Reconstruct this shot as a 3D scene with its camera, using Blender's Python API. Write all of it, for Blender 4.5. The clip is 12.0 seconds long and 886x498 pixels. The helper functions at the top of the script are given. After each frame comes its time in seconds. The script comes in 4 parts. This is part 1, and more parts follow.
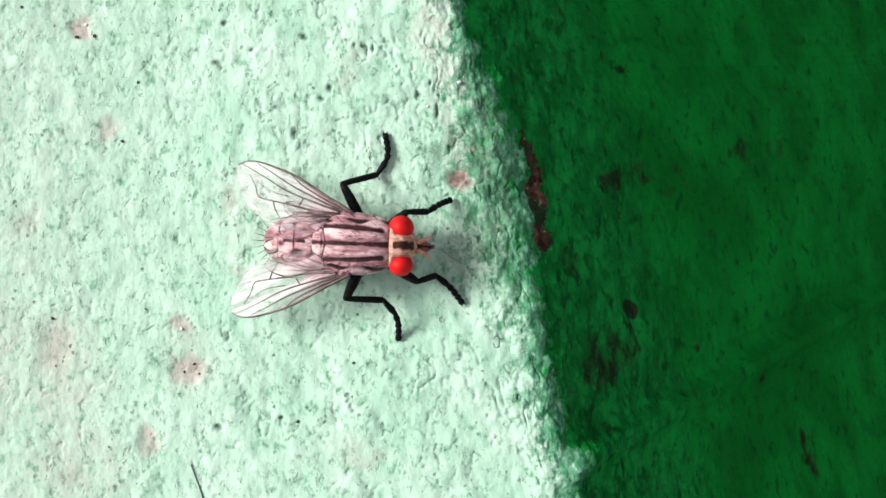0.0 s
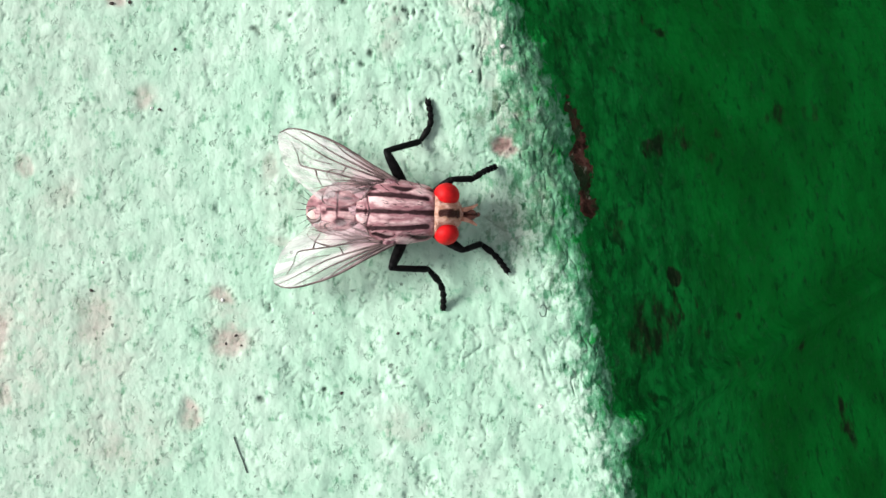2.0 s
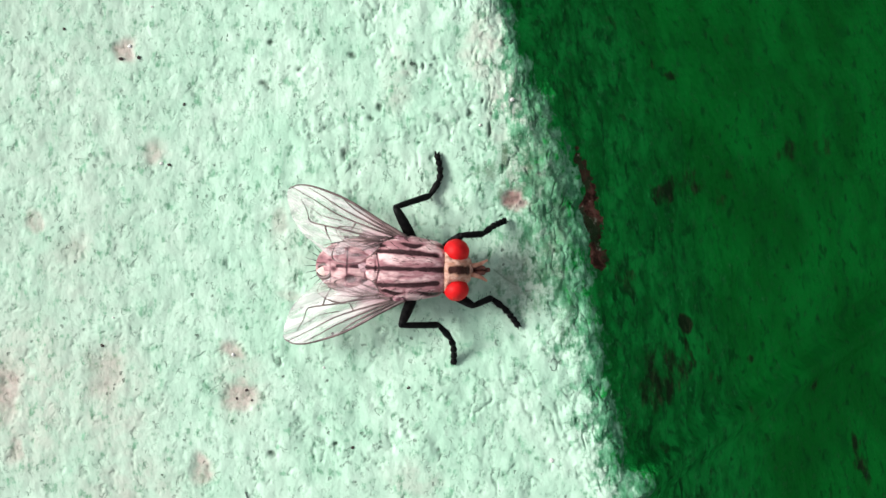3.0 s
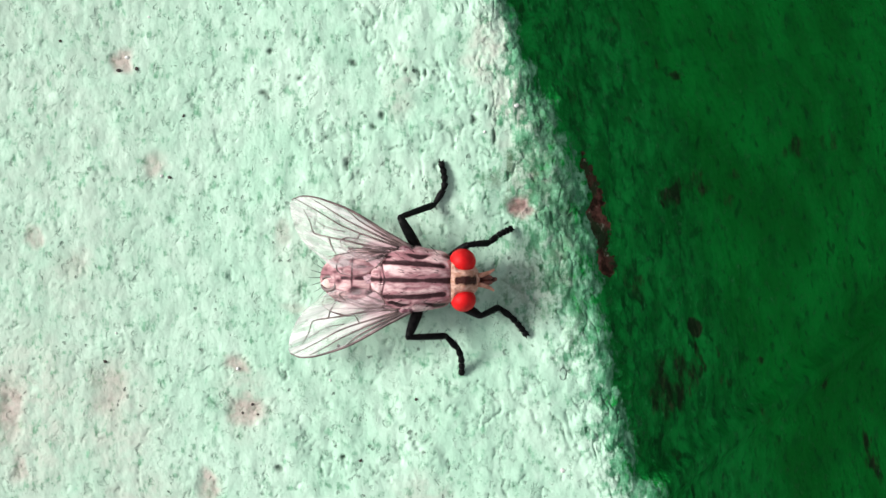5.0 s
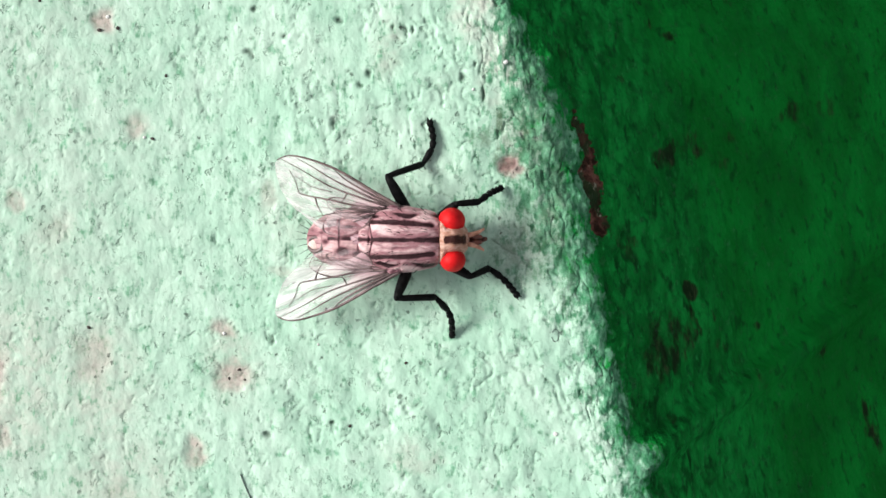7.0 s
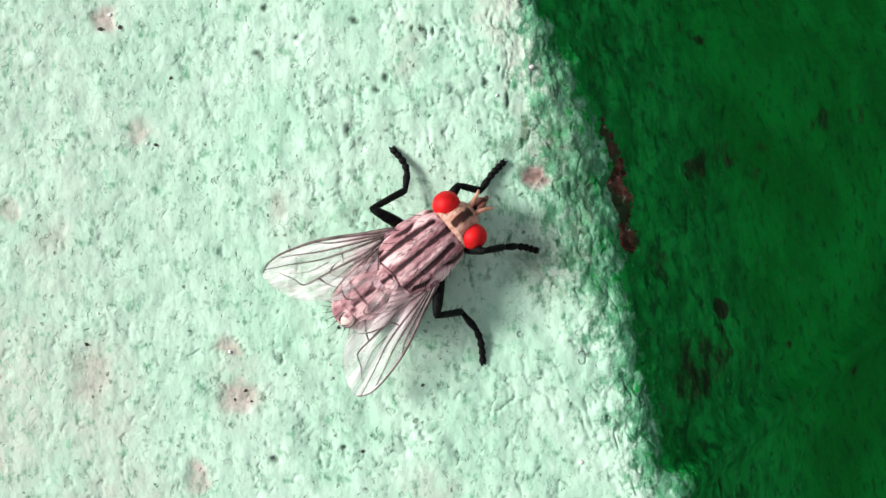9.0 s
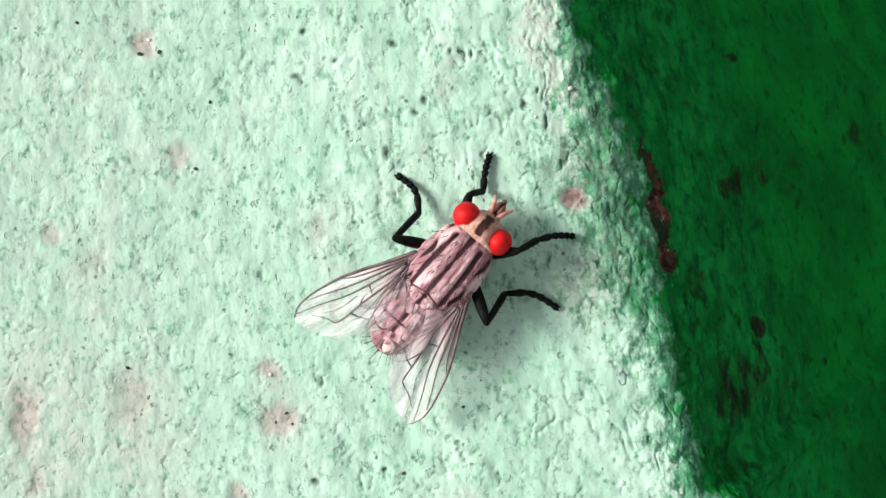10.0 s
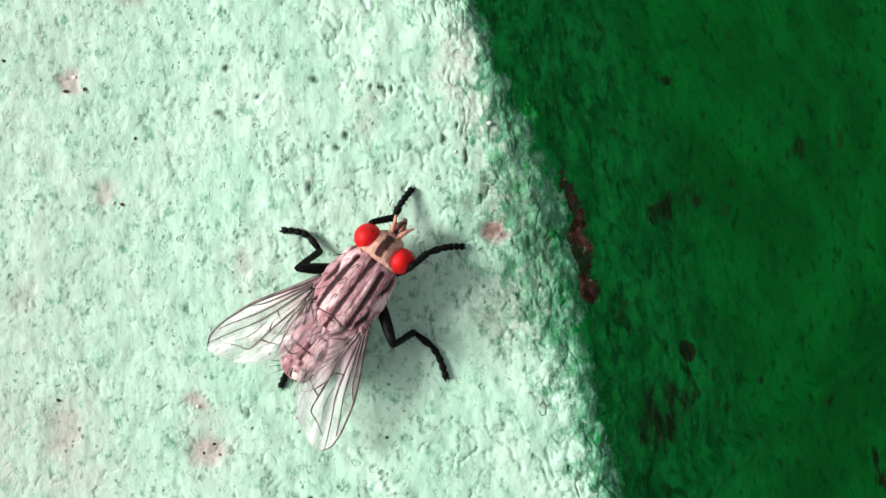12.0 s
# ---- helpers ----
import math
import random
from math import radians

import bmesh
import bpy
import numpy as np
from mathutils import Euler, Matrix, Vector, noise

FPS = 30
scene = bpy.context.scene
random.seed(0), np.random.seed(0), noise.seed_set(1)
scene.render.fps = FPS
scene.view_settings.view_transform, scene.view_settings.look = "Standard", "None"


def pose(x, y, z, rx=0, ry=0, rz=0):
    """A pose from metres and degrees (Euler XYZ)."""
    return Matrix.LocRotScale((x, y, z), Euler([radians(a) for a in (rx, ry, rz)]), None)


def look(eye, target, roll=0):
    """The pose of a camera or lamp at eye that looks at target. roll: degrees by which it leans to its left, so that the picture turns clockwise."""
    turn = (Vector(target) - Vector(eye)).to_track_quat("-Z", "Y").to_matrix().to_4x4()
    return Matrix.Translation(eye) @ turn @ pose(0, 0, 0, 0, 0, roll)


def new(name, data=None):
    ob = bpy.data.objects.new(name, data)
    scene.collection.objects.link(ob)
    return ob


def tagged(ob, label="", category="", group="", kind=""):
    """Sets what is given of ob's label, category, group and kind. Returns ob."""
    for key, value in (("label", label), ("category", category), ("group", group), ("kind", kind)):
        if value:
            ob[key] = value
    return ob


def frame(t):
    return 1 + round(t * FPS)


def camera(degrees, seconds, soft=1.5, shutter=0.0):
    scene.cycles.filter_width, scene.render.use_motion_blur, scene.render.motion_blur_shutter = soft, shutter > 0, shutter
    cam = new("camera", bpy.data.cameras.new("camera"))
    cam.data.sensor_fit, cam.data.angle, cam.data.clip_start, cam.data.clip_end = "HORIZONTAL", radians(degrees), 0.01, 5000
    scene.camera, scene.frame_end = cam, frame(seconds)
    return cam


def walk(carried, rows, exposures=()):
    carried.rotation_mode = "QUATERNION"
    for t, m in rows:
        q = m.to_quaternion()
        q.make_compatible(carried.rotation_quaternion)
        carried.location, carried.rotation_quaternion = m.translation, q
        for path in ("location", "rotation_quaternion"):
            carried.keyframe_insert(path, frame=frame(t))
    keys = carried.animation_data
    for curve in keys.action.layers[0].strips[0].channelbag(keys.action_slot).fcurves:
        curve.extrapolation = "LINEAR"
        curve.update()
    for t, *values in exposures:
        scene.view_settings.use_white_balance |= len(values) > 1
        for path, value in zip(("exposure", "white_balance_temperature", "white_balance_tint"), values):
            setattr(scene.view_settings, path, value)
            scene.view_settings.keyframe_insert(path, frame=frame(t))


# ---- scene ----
MM = 0.001
cam = camera(40, 12.0)
# seconds; eye in millimetres; turn in degrees
PATH = [
    (0, 3.12, -4.20, 86.86, 1.117, 2.178, 1.494),
    (0.2, 2.73, -1.99, 87.05, 1.139, 2.368, 1.465),
    (0.3, 1.52, -2.99, 87.14, 1.150, 2.463, 1.451),
    (0.5, -0.24, -3.05, 87.34, 1.173, 2.653, 1.423),
    (0.7, 0.09, -0.51, 87.12, 0.842, 2.624, 1.218),
    (0.8, 1.21, -0.08, 87.01, 0.677, 2.610, 1.115),
    (1, 0.92, -0.18, 86.80, 0.347, 2.581, 0.910),
    (1.2, 0.83, -1.13, 86.79, 0.255, 2.621, 0.944),
    (1.3, 1.13, -1.45, 86.79, 0.209, 2.642, 0.961),
    (1.5, 0.95, -2.93, 86.79, 0.117, 2.682, 0.996),
    (1.7, 0.94, -4.91, 86.26, -0.043, 2.552, 1.015),
    (1.8, 1.54, -5.49, 85.99, -0.123, 2.487, 1.024),
    (2, 0.18, -4.42, 85.46, -0.282, 2.357, 1.043),
    (2.2, -0.15, -3.21, 85.47, -0.197, 2.475, 1.006),
    (2.3, -0.20, -3.02, 85.47, -0.154, 2.534, 0.988),
    (2.5, 0.31, -3.15, 85.48, -0.068, 2.652, 0.951),
    (2.7, 0.06, -1.82, 85.41, -0.197, 2.777, 0.861),
    (2.8, -0.18, -1.04, 85.37, -0.262, 2.840, 0.817),
    (3, 0.32, -0.48, 85.30, -0.390, 2.965, 0.728),
    (3.2, 1.00, 0.25, 85.19, -0.882, 2.994, 0.540),
    (4.8, 0.86, 0.53, 83.61, -1.571, 2.639, 0.024),
    (5, -0.12, 0.98, 84.10, -1.001, 2.972, -0.242),
    (5.2, -1.81, 0.98, 84.15, -0.897, 3.078, -0.377),
    (5.3, -2.10, 0.72, 84.17, -0.845, 3.130, -0.444),
    (5.5, -1.99, 0.78, 84.22, -0.742, 3.236, -0.578),
    (5.7, -2.99, 2.13, 84.28, -0.520, 3.409, -0.641),
    (5.8, -3.24, 2.79, 84.32, -0.409, 3.495, -0.673),
    (6, -3.34, 3.29, 84.38, -0.188, 3.668, -0.737),
    (6.2, -2.19, 1.61, 83.87, -0.605, 3.534, -0.670),
    (6.3, -2.30, 0.85, 83.62, -0.814, 3.467, -0.637),
    (6.5, -0.89, 0.40, 83.12, -1.232, 3.333, -0.570),
    (6.7, 0.47, -0.28, 82.95, -1.355, 2.888, -0.754),
    (8.3, -0.14, -2.32, 78.77, -1.498, 3.361, -0.163),
    (8.5, -0.62, -1.56, 78.61, -1.671, 3.297, -0.209),
    (8.7, -1.27, -1.91, 78.25, -1.574, 3.167, -0.213),
    (8.8, -1.36, -1.73, 78.07, -1.525, 3.103, -0.215),
    (9, -1.02, -0.25, 77.71, -1.428, 2.973, -0.219),
    (9.2, -0.76, 0.63, 77.62, -1.399, 3.047, -0.308),
    (9.3, -0.89, 0.95, 77.57, -1.385, 3.083, -0.352),
    (9.5, -2.04, 1.67, 77.48, -1.356, 3.157, -0.440),
    (9.7, -1.64, 0.51, 77.65, -1.268, 3.284, -0.512),
    (9.8, -1.32, -0.01, 77.73, -1.224, 3.347, -0.547),
    (10, -2.85, 0.74, 77.90, -1.136, 3.475, -0.618),
    (10.2, -3.21, 2.29, 78.08, -1.233, 3.596, -0.627),
    (10.3, -3.64, 2.99, 78.18, -1.282, 3.656, -0.631),
    (10.5, -2.60, 2.93, 78.36, -1.379, 3.778, -0.640),
    (10.7, -0.23, 3.07, 78.23, -1.802, 3.825, -0.741),
    (10.8, 0.49, 3.10, 78.16, -2.013, 3.849, -0.791),
    (11, 1.89, 3.29, 78.02, -2.435, 3.896, -0.892),
    (11.2, 2.48, 3.28, 78.13, -2.371, 3.847, -0.932),
    (11.3, 2.74, 3.64, 78.19, -2.339, 3.823, -0.951),
    (11.5, 2.81, 3.53, 78.30, -2.275, 3.774, -0.991),
    (11.7, 3.24, 3.56, 78.36, -2.292, 3.866, -1.017),
    (11.8, 3.37, 4.21, 78.39, -2.300, 3.912, -1.029),
    (12, 3.04, 4.42, 78.45, -2.317, 4.003, -1.055),
]
# the film's own exposure drifts a little
EXPOSURES = [(0.0, 0.57), (0.5, 0.56), (1.0, 0.50), (3.0, 0.51), (6.2, 0.47), (8.5, 0.54), (9.5, 0.49), (12.0, 0.51)]
walk(cam, [(t, pose(x * MM, y * MM, z * MM, rx, ry, rz)) for t, x, y, z, rx, ry, rz in PATH],
     exposures=EXPOSURES)

# ---- light: bright overcast day, the lighter part of the sky to the west ----
SUN_FROM = Vector((-0.80, 0.20, 0.58)).normalized()
world = bpy.data.worlds.new("sky")
scene.world = world
world.use_nodes = True
wn = world.node_tree.nodes
sky = wn.new("ShaderNodeTexSky")
sky.sky_type, sky.sun_disc = "NISHITA", False
sky.sun_elevation = math.asin(SUN_FROM.z)
sky.sun_rotation = math.atan2(SUN_FROM.x, SUN_FROM.y)
wn["Background"].inputs["Strength"].default_value = 0.097
cloud = wn.new("ShaderNodeHueSaturation")
cloud.inputs["Saturation"].default_value = 0.18
world.node_tree.links.new(sky.outputs["Color"], cloud.inputs["Color"])
world.node_tree.links.new(cloud.outputs["Color"], wn["Background"].inputs["Color"])
sun = new("sun", bpy.data.lights.new("sun", "SUN"))
sun.data.energy, sun.data.angle, sun.data.color = 3.6, radians(19), (1.0, 0.97, 0.93)
sun.matrix_world = look(SUN_FROM * 2, (0, 0, 0))


# ---- materials ----
class Nodes:
    """A principled material and short ways to wire it; lengths in its textures are millimetres."""

    def __init__(self, name, rough=0.5, colour=(0.5, 0.5, 0.5), **sockets):
        self.m = bpy.data.materials.new(name)
        self.m.use_nodes = True
        self.t = self.m.node_tree
        self.bsdf = self.t.nodes["Principled BSDF"]
        self.bsdf.inputs["Roughness"].default_value = rough
        self.bsdf.inputs["Base Color"].default_value = (*colour, 1)
        for k, v in sockets.items():
            self.bsdf.inputs[k.replace("_", " ")].default_value = v
        tc = self.t.nodes.new("ShaderNodeTexCoord")
        mp = self.t.nodes.new("ShaderNodeMapping")
        mp.inputs["Scale"].default_value = (1000, 1000, 1000)
        self.t.links.new(tc.outputs["Object"], mp.inputs["Vector"])
        self.mm = mp.outputs["Vector"]

    def put(self, socket, value):
        if isinstance(value, bpy.types.NodeSocket):
            self.t.links.new(value, socket)
        elif isinstance(value, tuple) and len(value) == 3 and socket.type == "RGBA":
            socket.default_value = (*value, 1)
        else:
            socket.default_value = value

    def noise(self, scale, detail=4.0, rough=0.55, vec=None, distort=0.0):
        n = self.t.nodes.new("ShaderNodeTexNoise")
        self.put(n.inputs["Vector"], vec or self.mm)
        n.inputs["Scale"].default_value, n.inputs["Detail"].default_value = scale, detail
        n.inputs["Roughness"].default_value, n.inputs["Distortion"].default_value = rough, distort
        return n.outputs["Fac"]

    def cells(self, scale, feature="F1", dims="3D"):
        n = self.t.nodes.new("ShaderNodeTexVoronoi")
        n.voronoi_dimensions = dims
        n.feature = feature
        self.put(n.inputs["Vector"], self.mm)
        n.inputs["Scale"].default_value = scale
        return n

    def stretch(self, x, y, z):
        n = self.t.nodes.new("ShaderNodeMapping")
        self.put(n.inputs["Vector"], self.mm)
        n.inputs["Scale"].default_value = (x, y, z)
        return n.outputs["Vector"]

    def math(self, op, a, b=0.0, c=0.0):
        n = self.t.nodes.new("ShaderNodeMath")
        n.operation = op
        for s, v in zip(n.inputs, (a, b, c)):
            self.put(s, v)
        return n.outputs[0]

    def span(self, value, lo, hi, a=0.0, b=1.0):
        n = self.t.nodes.new("ShaderNodeMapRange")
        n.interpolation_type = "SMOOTHSTEP"
        for s, v in zip(n.inputs, (value, lo, hi, a, b)):
            self.put(s, v)
        return n.outputs[0]

    def mix(self, fac, a, b, how="MIX"):
        n = self.t.nodes.new("ShaderNodeMix")
        n.data_type, n.blend_type = "RGBA", how
        self.put(n.inputs["Factor"], fac)
        self.put(n.inputs[6], a)
        self.put(n.inputs[7], b)
        return n.outputs[2]

    def attr(self, name):
        n = self.t.nodes.new("ShaderNodeAttribute")
        n.attribute_name = name
        return n.outputs["Fac"]

    def bump(self, height, metres, strength=1.0, after=None):
        n = self.t.nodes.new("ShaderNodeBump")
        n.inputs["Strength"].default_value, n.inputs["Distance"].default_value = strength, metres
        self.put(n.inputs["Height"], height)
        if after:
            self.put(n.inputs["Normal"], after)
        self.put(self.bsdf.inputs["Normal"], n.outputs[0])
        return n.outputs[0]

    def colour(self, value):
        self.put(self.bsdf.inputs["Base Color"], value)

    def rough(self, value):
        self.put(self.bsdf.inputs["Roughness"], value)


def paint_material():
    n = Nodes("weathered_green_paint")
    broad, fine = n.noise(0.16, 4), n.noise(0.75, 5, 0.6)
    mint = n.mix(n.span(broad, 0.35, 0.68), (0.375, 0.60, 0.455), (0.475, 0.665, 0.535))
    mint = n.mix(n.span(fine, 0.52, 0.72, 0.0, 0.40), mint, (0.60, 0.77, 0.65))
    mint = n.mix(n.span(fine, 0.46, 0.28, 0.0, 0.45), mint, (0.27, 0.46, 0.35))
    # greyer paint towards the left, with the light's fall-off put into it
    mint = n.mix(n.math("MULTIPLY", n.attr("dust_and_dim"), n.span(n.noise(0.5, 5, 0.65), 0.32, 0.66, 0.25, 0.75)), mint, (0.36, 0.47, 0.385))
    # chalky stains where the paint is rubbed through
    blot = n.math("MULTIPLY", n.attr("stain"), n.span(n.noise(0.9, 5, 0.65), 0.30, 0.62, 0.5, 1.0))
    chalk = n.math("MULTIPLY", n.attr("chalk"), n.span(n.noise(0.7, 5, 0.65), 0.33, 0.66, 0.2, 1.0))
    mint = n.mix(n.math("MULTIPLY", chalk, 0.85), mint, (0.47, 0.50, 0.43))
    # soil, and the fly's head shadow painted in with it
    soil_shade = n.math("MULTIPLY", n.attr("soil_shade"), n.span(n.noise(1.3, 5, 0.7), 0.36, 0.60, 0.20, 1.0))
    # the deep green coat of the sloping side, its shade partly put into the colour
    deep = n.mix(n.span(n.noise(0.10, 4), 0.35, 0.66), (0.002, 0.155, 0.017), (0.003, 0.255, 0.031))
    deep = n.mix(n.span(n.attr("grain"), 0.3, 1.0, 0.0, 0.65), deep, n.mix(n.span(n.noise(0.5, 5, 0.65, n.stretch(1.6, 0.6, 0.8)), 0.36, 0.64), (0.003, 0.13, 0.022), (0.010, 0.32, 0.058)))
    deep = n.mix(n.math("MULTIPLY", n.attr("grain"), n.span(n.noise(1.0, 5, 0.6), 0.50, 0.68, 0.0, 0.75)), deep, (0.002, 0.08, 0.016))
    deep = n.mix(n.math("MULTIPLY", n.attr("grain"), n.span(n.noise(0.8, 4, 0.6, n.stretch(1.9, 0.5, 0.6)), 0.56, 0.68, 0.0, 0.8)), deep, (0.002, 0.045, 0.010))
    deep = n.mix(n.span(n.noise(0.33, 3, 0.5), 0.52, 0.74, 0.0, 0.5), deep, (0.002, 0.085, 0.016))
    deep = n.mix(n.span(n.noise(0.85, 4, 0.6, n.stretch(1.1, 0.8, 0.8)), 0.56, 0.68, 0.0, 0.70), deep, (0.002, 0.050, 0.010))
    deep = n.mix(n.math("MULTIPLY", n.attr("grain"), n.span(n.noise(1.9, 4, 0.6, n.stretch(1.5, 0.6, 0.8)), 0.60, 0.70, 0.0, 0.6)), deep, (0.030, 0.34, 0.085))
    coat_shade = n.math("ADD", n.attr("deep"), n.math("ADD", n.span(n.noise(0.8, 5, 0.7), 0.3, 0.7, -0.20, 0.20), n.span(n.noise(2.1, 4, 0.6, n.stretch(1.5, 0.7, 1.0)), 0.34, 0.66, -0.12, 0.12)))
    # mid-green shoulder band: thin green paint with the rolled edge's shading in it
    colour = n.mix(n.span(coat_shade, 0.02, 0.40), mint, n.mix(n.span(n.noise(1.2, 5, 0.65, n.stretch(1.2, 0.6, 1.0)), 0.36, 0.66), (0.030, 0.165, 0.075), (0.16, 0.41, 0.245)))
    colour = n.mix(n.math("MULTIPLY", soil_shade, 0.85), colour, (0.075, 0.130, 0.068))
    colour = n.mix(n.math("MULTIPLY", blot, 0.85), colour, n.mix(n.span(n.noise(1.5, 5, 0.65), 0.36, 0.60), n.mix(n.span(n.attr("stain"), 0.95, 1.4), (0.24, 0.17, 0.155), (0.11, 0.072, 0.060)), n.mix(n.span(n.attr("stain"), 0.95, 1.4), (0.46, 0.34, 0.315), (0.27, 0.175, 0.155))))
    colour = n.mix(n.span(coat_shade, 0.50, 0.80), colour, deep)
    # the sunken grooves of the side are also coloured darker
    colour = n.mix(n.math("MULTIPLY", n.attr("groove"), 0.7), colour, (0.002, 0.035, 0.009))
    grime = n.span(n.math("ADD", n.math("MULTIPLY", n.attr("grime"), 1.5), n.span(n.noise(0.75, 5, 0.66, n.stretch(1.5, 0.6, 0.8)), 0.3, 0.7, -0.85, 0.15)), 0.20, 1.10)
    colour = n.mix(grime, colour, n.mix(n.span(n.noise(1.6, 4, 0.6, n.stretch(1.4, 0.5, 0.8)), 0.48, 0.68), (0.009, 0.028, 0.009), (0.038, 0.062, 0.024)))
    # pinholes filled with dirt, sparse and uneven, and many shallow clean dimples
    holes, dimples = None, None
    for scale, share, size, dirty in ((0.60, 0.72, 0.08, True), (1.15, 0.74, 0.12, True), (0.7, 0.58, 0.17, False), (1.3, 0.66, 0.24, False)):
        v = n.cells(scale, dims="2D")
        some = n.span(n.math("FRACT", n.math("MULTIPLY", v.outputs["Color"], 7.31)), share, 1.0)
        ragged = n.math("ADD", v.outputs["Distance"], n.span(n.noise(2.6, 4, 0.65), 0.3, 0.7, -1.1 * size, 1.1 * size))
        dots = n.math("MULTIPLY", some, n.span(ragged, 0.0, size * 1.2, 1.0, 0.0))
        if dirty:
            holes = dots if holes is None else n.math("MAXIMUM", holes, dots)
        else:
            dimples = dots if dimples is None else n.math("MAXIMUM", dimples, dots)
    holes = n.math("MULTIPLY", holes, n.span(n.noise(0.22, 4), 0.36, 0.60, 0.25, 1.0))
    # clean dimples take a little of their shade as colour
    colour = n.mix(n.math("MULTIPLY", dimples, 0.15), colour, (0.08, 0.17, 0.11))
    # darker colour in short crevices, thick where the paint crumbles towards the edge
    spots = n.math("ADD", n.math("MULTIPLY", n.attr("crumble"), 0.5), n.span(n.noise(0.12, 3), 0.40, 0.64, 0.25, 0.85))
    line = n.math("ABSOLUTE", n.math("SUBTRACT", n.noise(0.8, 2, 0.45, n.stretch(1.35, 0.6, 1.0)), 0.5))
    crack = n.math("MULTIPLY", n.span(line, 0.065, 0.015), n.span(n.noise(1.5, 3, 0.55), 0.62, 0.68))
    crack = n.math("MULTIPLY", n.math("MULTIPLY", spots, crack), n.math("MULTIPLY", n.span(coat_shade, 0.85, 0.6), n.span(n.attr("dust_and_dim"), 0.0, 1.0, 1.0, 0.55)))
    crack = n.math("MAXIMUM", crack, n.math("MULTIPLY", n.attr("pit"), n.span(n.noise(1.4, 4, 0.6), 0.42, 0.62, 0.0, 0.65)))
    colour = n.mix(n.math("MULTIPLY", crack, 0.62), colour, (0.060, 0.130, 0.080))
    colour = n.mix(n.math("MULTIPLY", n.attr("hole"), 0.8), colour, (0.050, 0.085, 0.060))
    colour = n.mix(n.math("MULTIPLY", holes, n.span(coat_shade, 0.8, 0.5, 0.15, 0.75)), colour, (0.032, 0.052, 0.038))
    rust = n.mix(n.span(n.noise(1.1, 5, 0.65), 0.36, 0.62), (0.030, 0.016, 0.010), (0.25, 0.105, 0.080))
    rust = n.mix(n.span(n.noise(0.55, 4, 0.65), 0.47, 0.57, 0.0, 0.9), rust, (0.010, 0.040, 0.014))
    rust = n.mix(n.span(n.noise(2.2, 4, 0.6), 0.62, 0.72), rust, (0.36, 0.33, 0.25))
    gone = n.span(n.math("ADD", n.attr("bare"), n.span(n.noise(2.0, 4, 0.6), 0.3, 0.7, -0.42, 0.42)), 0.40, 0.60)
    colour = n.mix(gone, colour, rust)
    n.colour(colour)
    n.rough(n.span(n.noise(1.6, 4), 0.3, 0.7, 0.45, 0.75))
    n.put(n.bsdf.inputs["Specular IOR Level"], n.span(coat_shade, 0.25, 0.75, 0.30, 0.05))
    first = n.bump(n.noise(1.05, 3, 0.45, n.stretch(1.1, 0.75, 1.0)), 0.00017, 1.0)
    first = n.bump(n.math("MULTIPLY", n.attr("crumble"), n.noise(2.2, 4, 0.6)), 0.00024, 1.0, first)
    pits = n.math("ADD", n.math("MAXIMUM", holes, crack), n.math("MULTIPLY", dimples, 0.65))
    n.bump(n.math("SUBTRACT", n.math("MULTIPLY", n.noise(3.0, 3, 0.5), 0.30), pits), 0.000075, 1.0, first)
    return n.m


def plain_material(name, dark, light, scale, rough, bump_mm=0.0, **sockets):
    n = Nodes(name, rough, **sockets)
    n.colour(n.mix(n.span(n.noise(scale, 5, 0.6), 0.32, 0.68), dark, light))
    if bump_mm:
        n.bump(n.noise(scale * 3, 4), bump_mm * MM)
    return n.m


def cuticle_material(name, light, mid, dark, scale):
    """Pollinose insect skin: pale dust broken by dark bands (the attribute 'band')."""
    n = Nodes(name, 0.5, Specular_IOR_Level=0.22)
    dust_and_dim = n.mix(n.span(n.noise(scale, 5, 0.6, n.stretch(0.55, 1.5, 1.0)), 0.38, 0.60), mid, light)
    edge = n.math("ADD", n.attr("band"), n.span(n.noise(scale * 1.1, 4, 0.55), 0.3, 0.7, -0.15, 0.15))
    dust_and_dim = n.mix(n.span(edge, 0.05, 0.55), dust_and_dim, mid)
    n.colour(n.mix(n.span(edge, 0.38, 0.72), dust_and_dim, dark))
    n.rough(n.span(n.noise(scale * 2, 3), 0.3, 0.7, 0.35, 0.6))
    n.bump(n.noise(scale * 1.6, 5, 0.6, n.stretch(0.6, 1.6, 1.0)), 0.00040, 1.0)
    return n.m


def eye_material():
    n = Nodes("red_compound_eye", 0.55, Specular_IOR_Level=0.2)
    n.colour(n.mix(n.span(n.noise(0.8, 3), 0.35, 0.65), (0.44, 0.003, 0.005), (0.66, 0.008, 0.010)))
    n.bump(n.math("MULTIPLY", n.cells(14.0).outputs["Distance"], -1.0), 0.00002, 0.6)
    return n.m


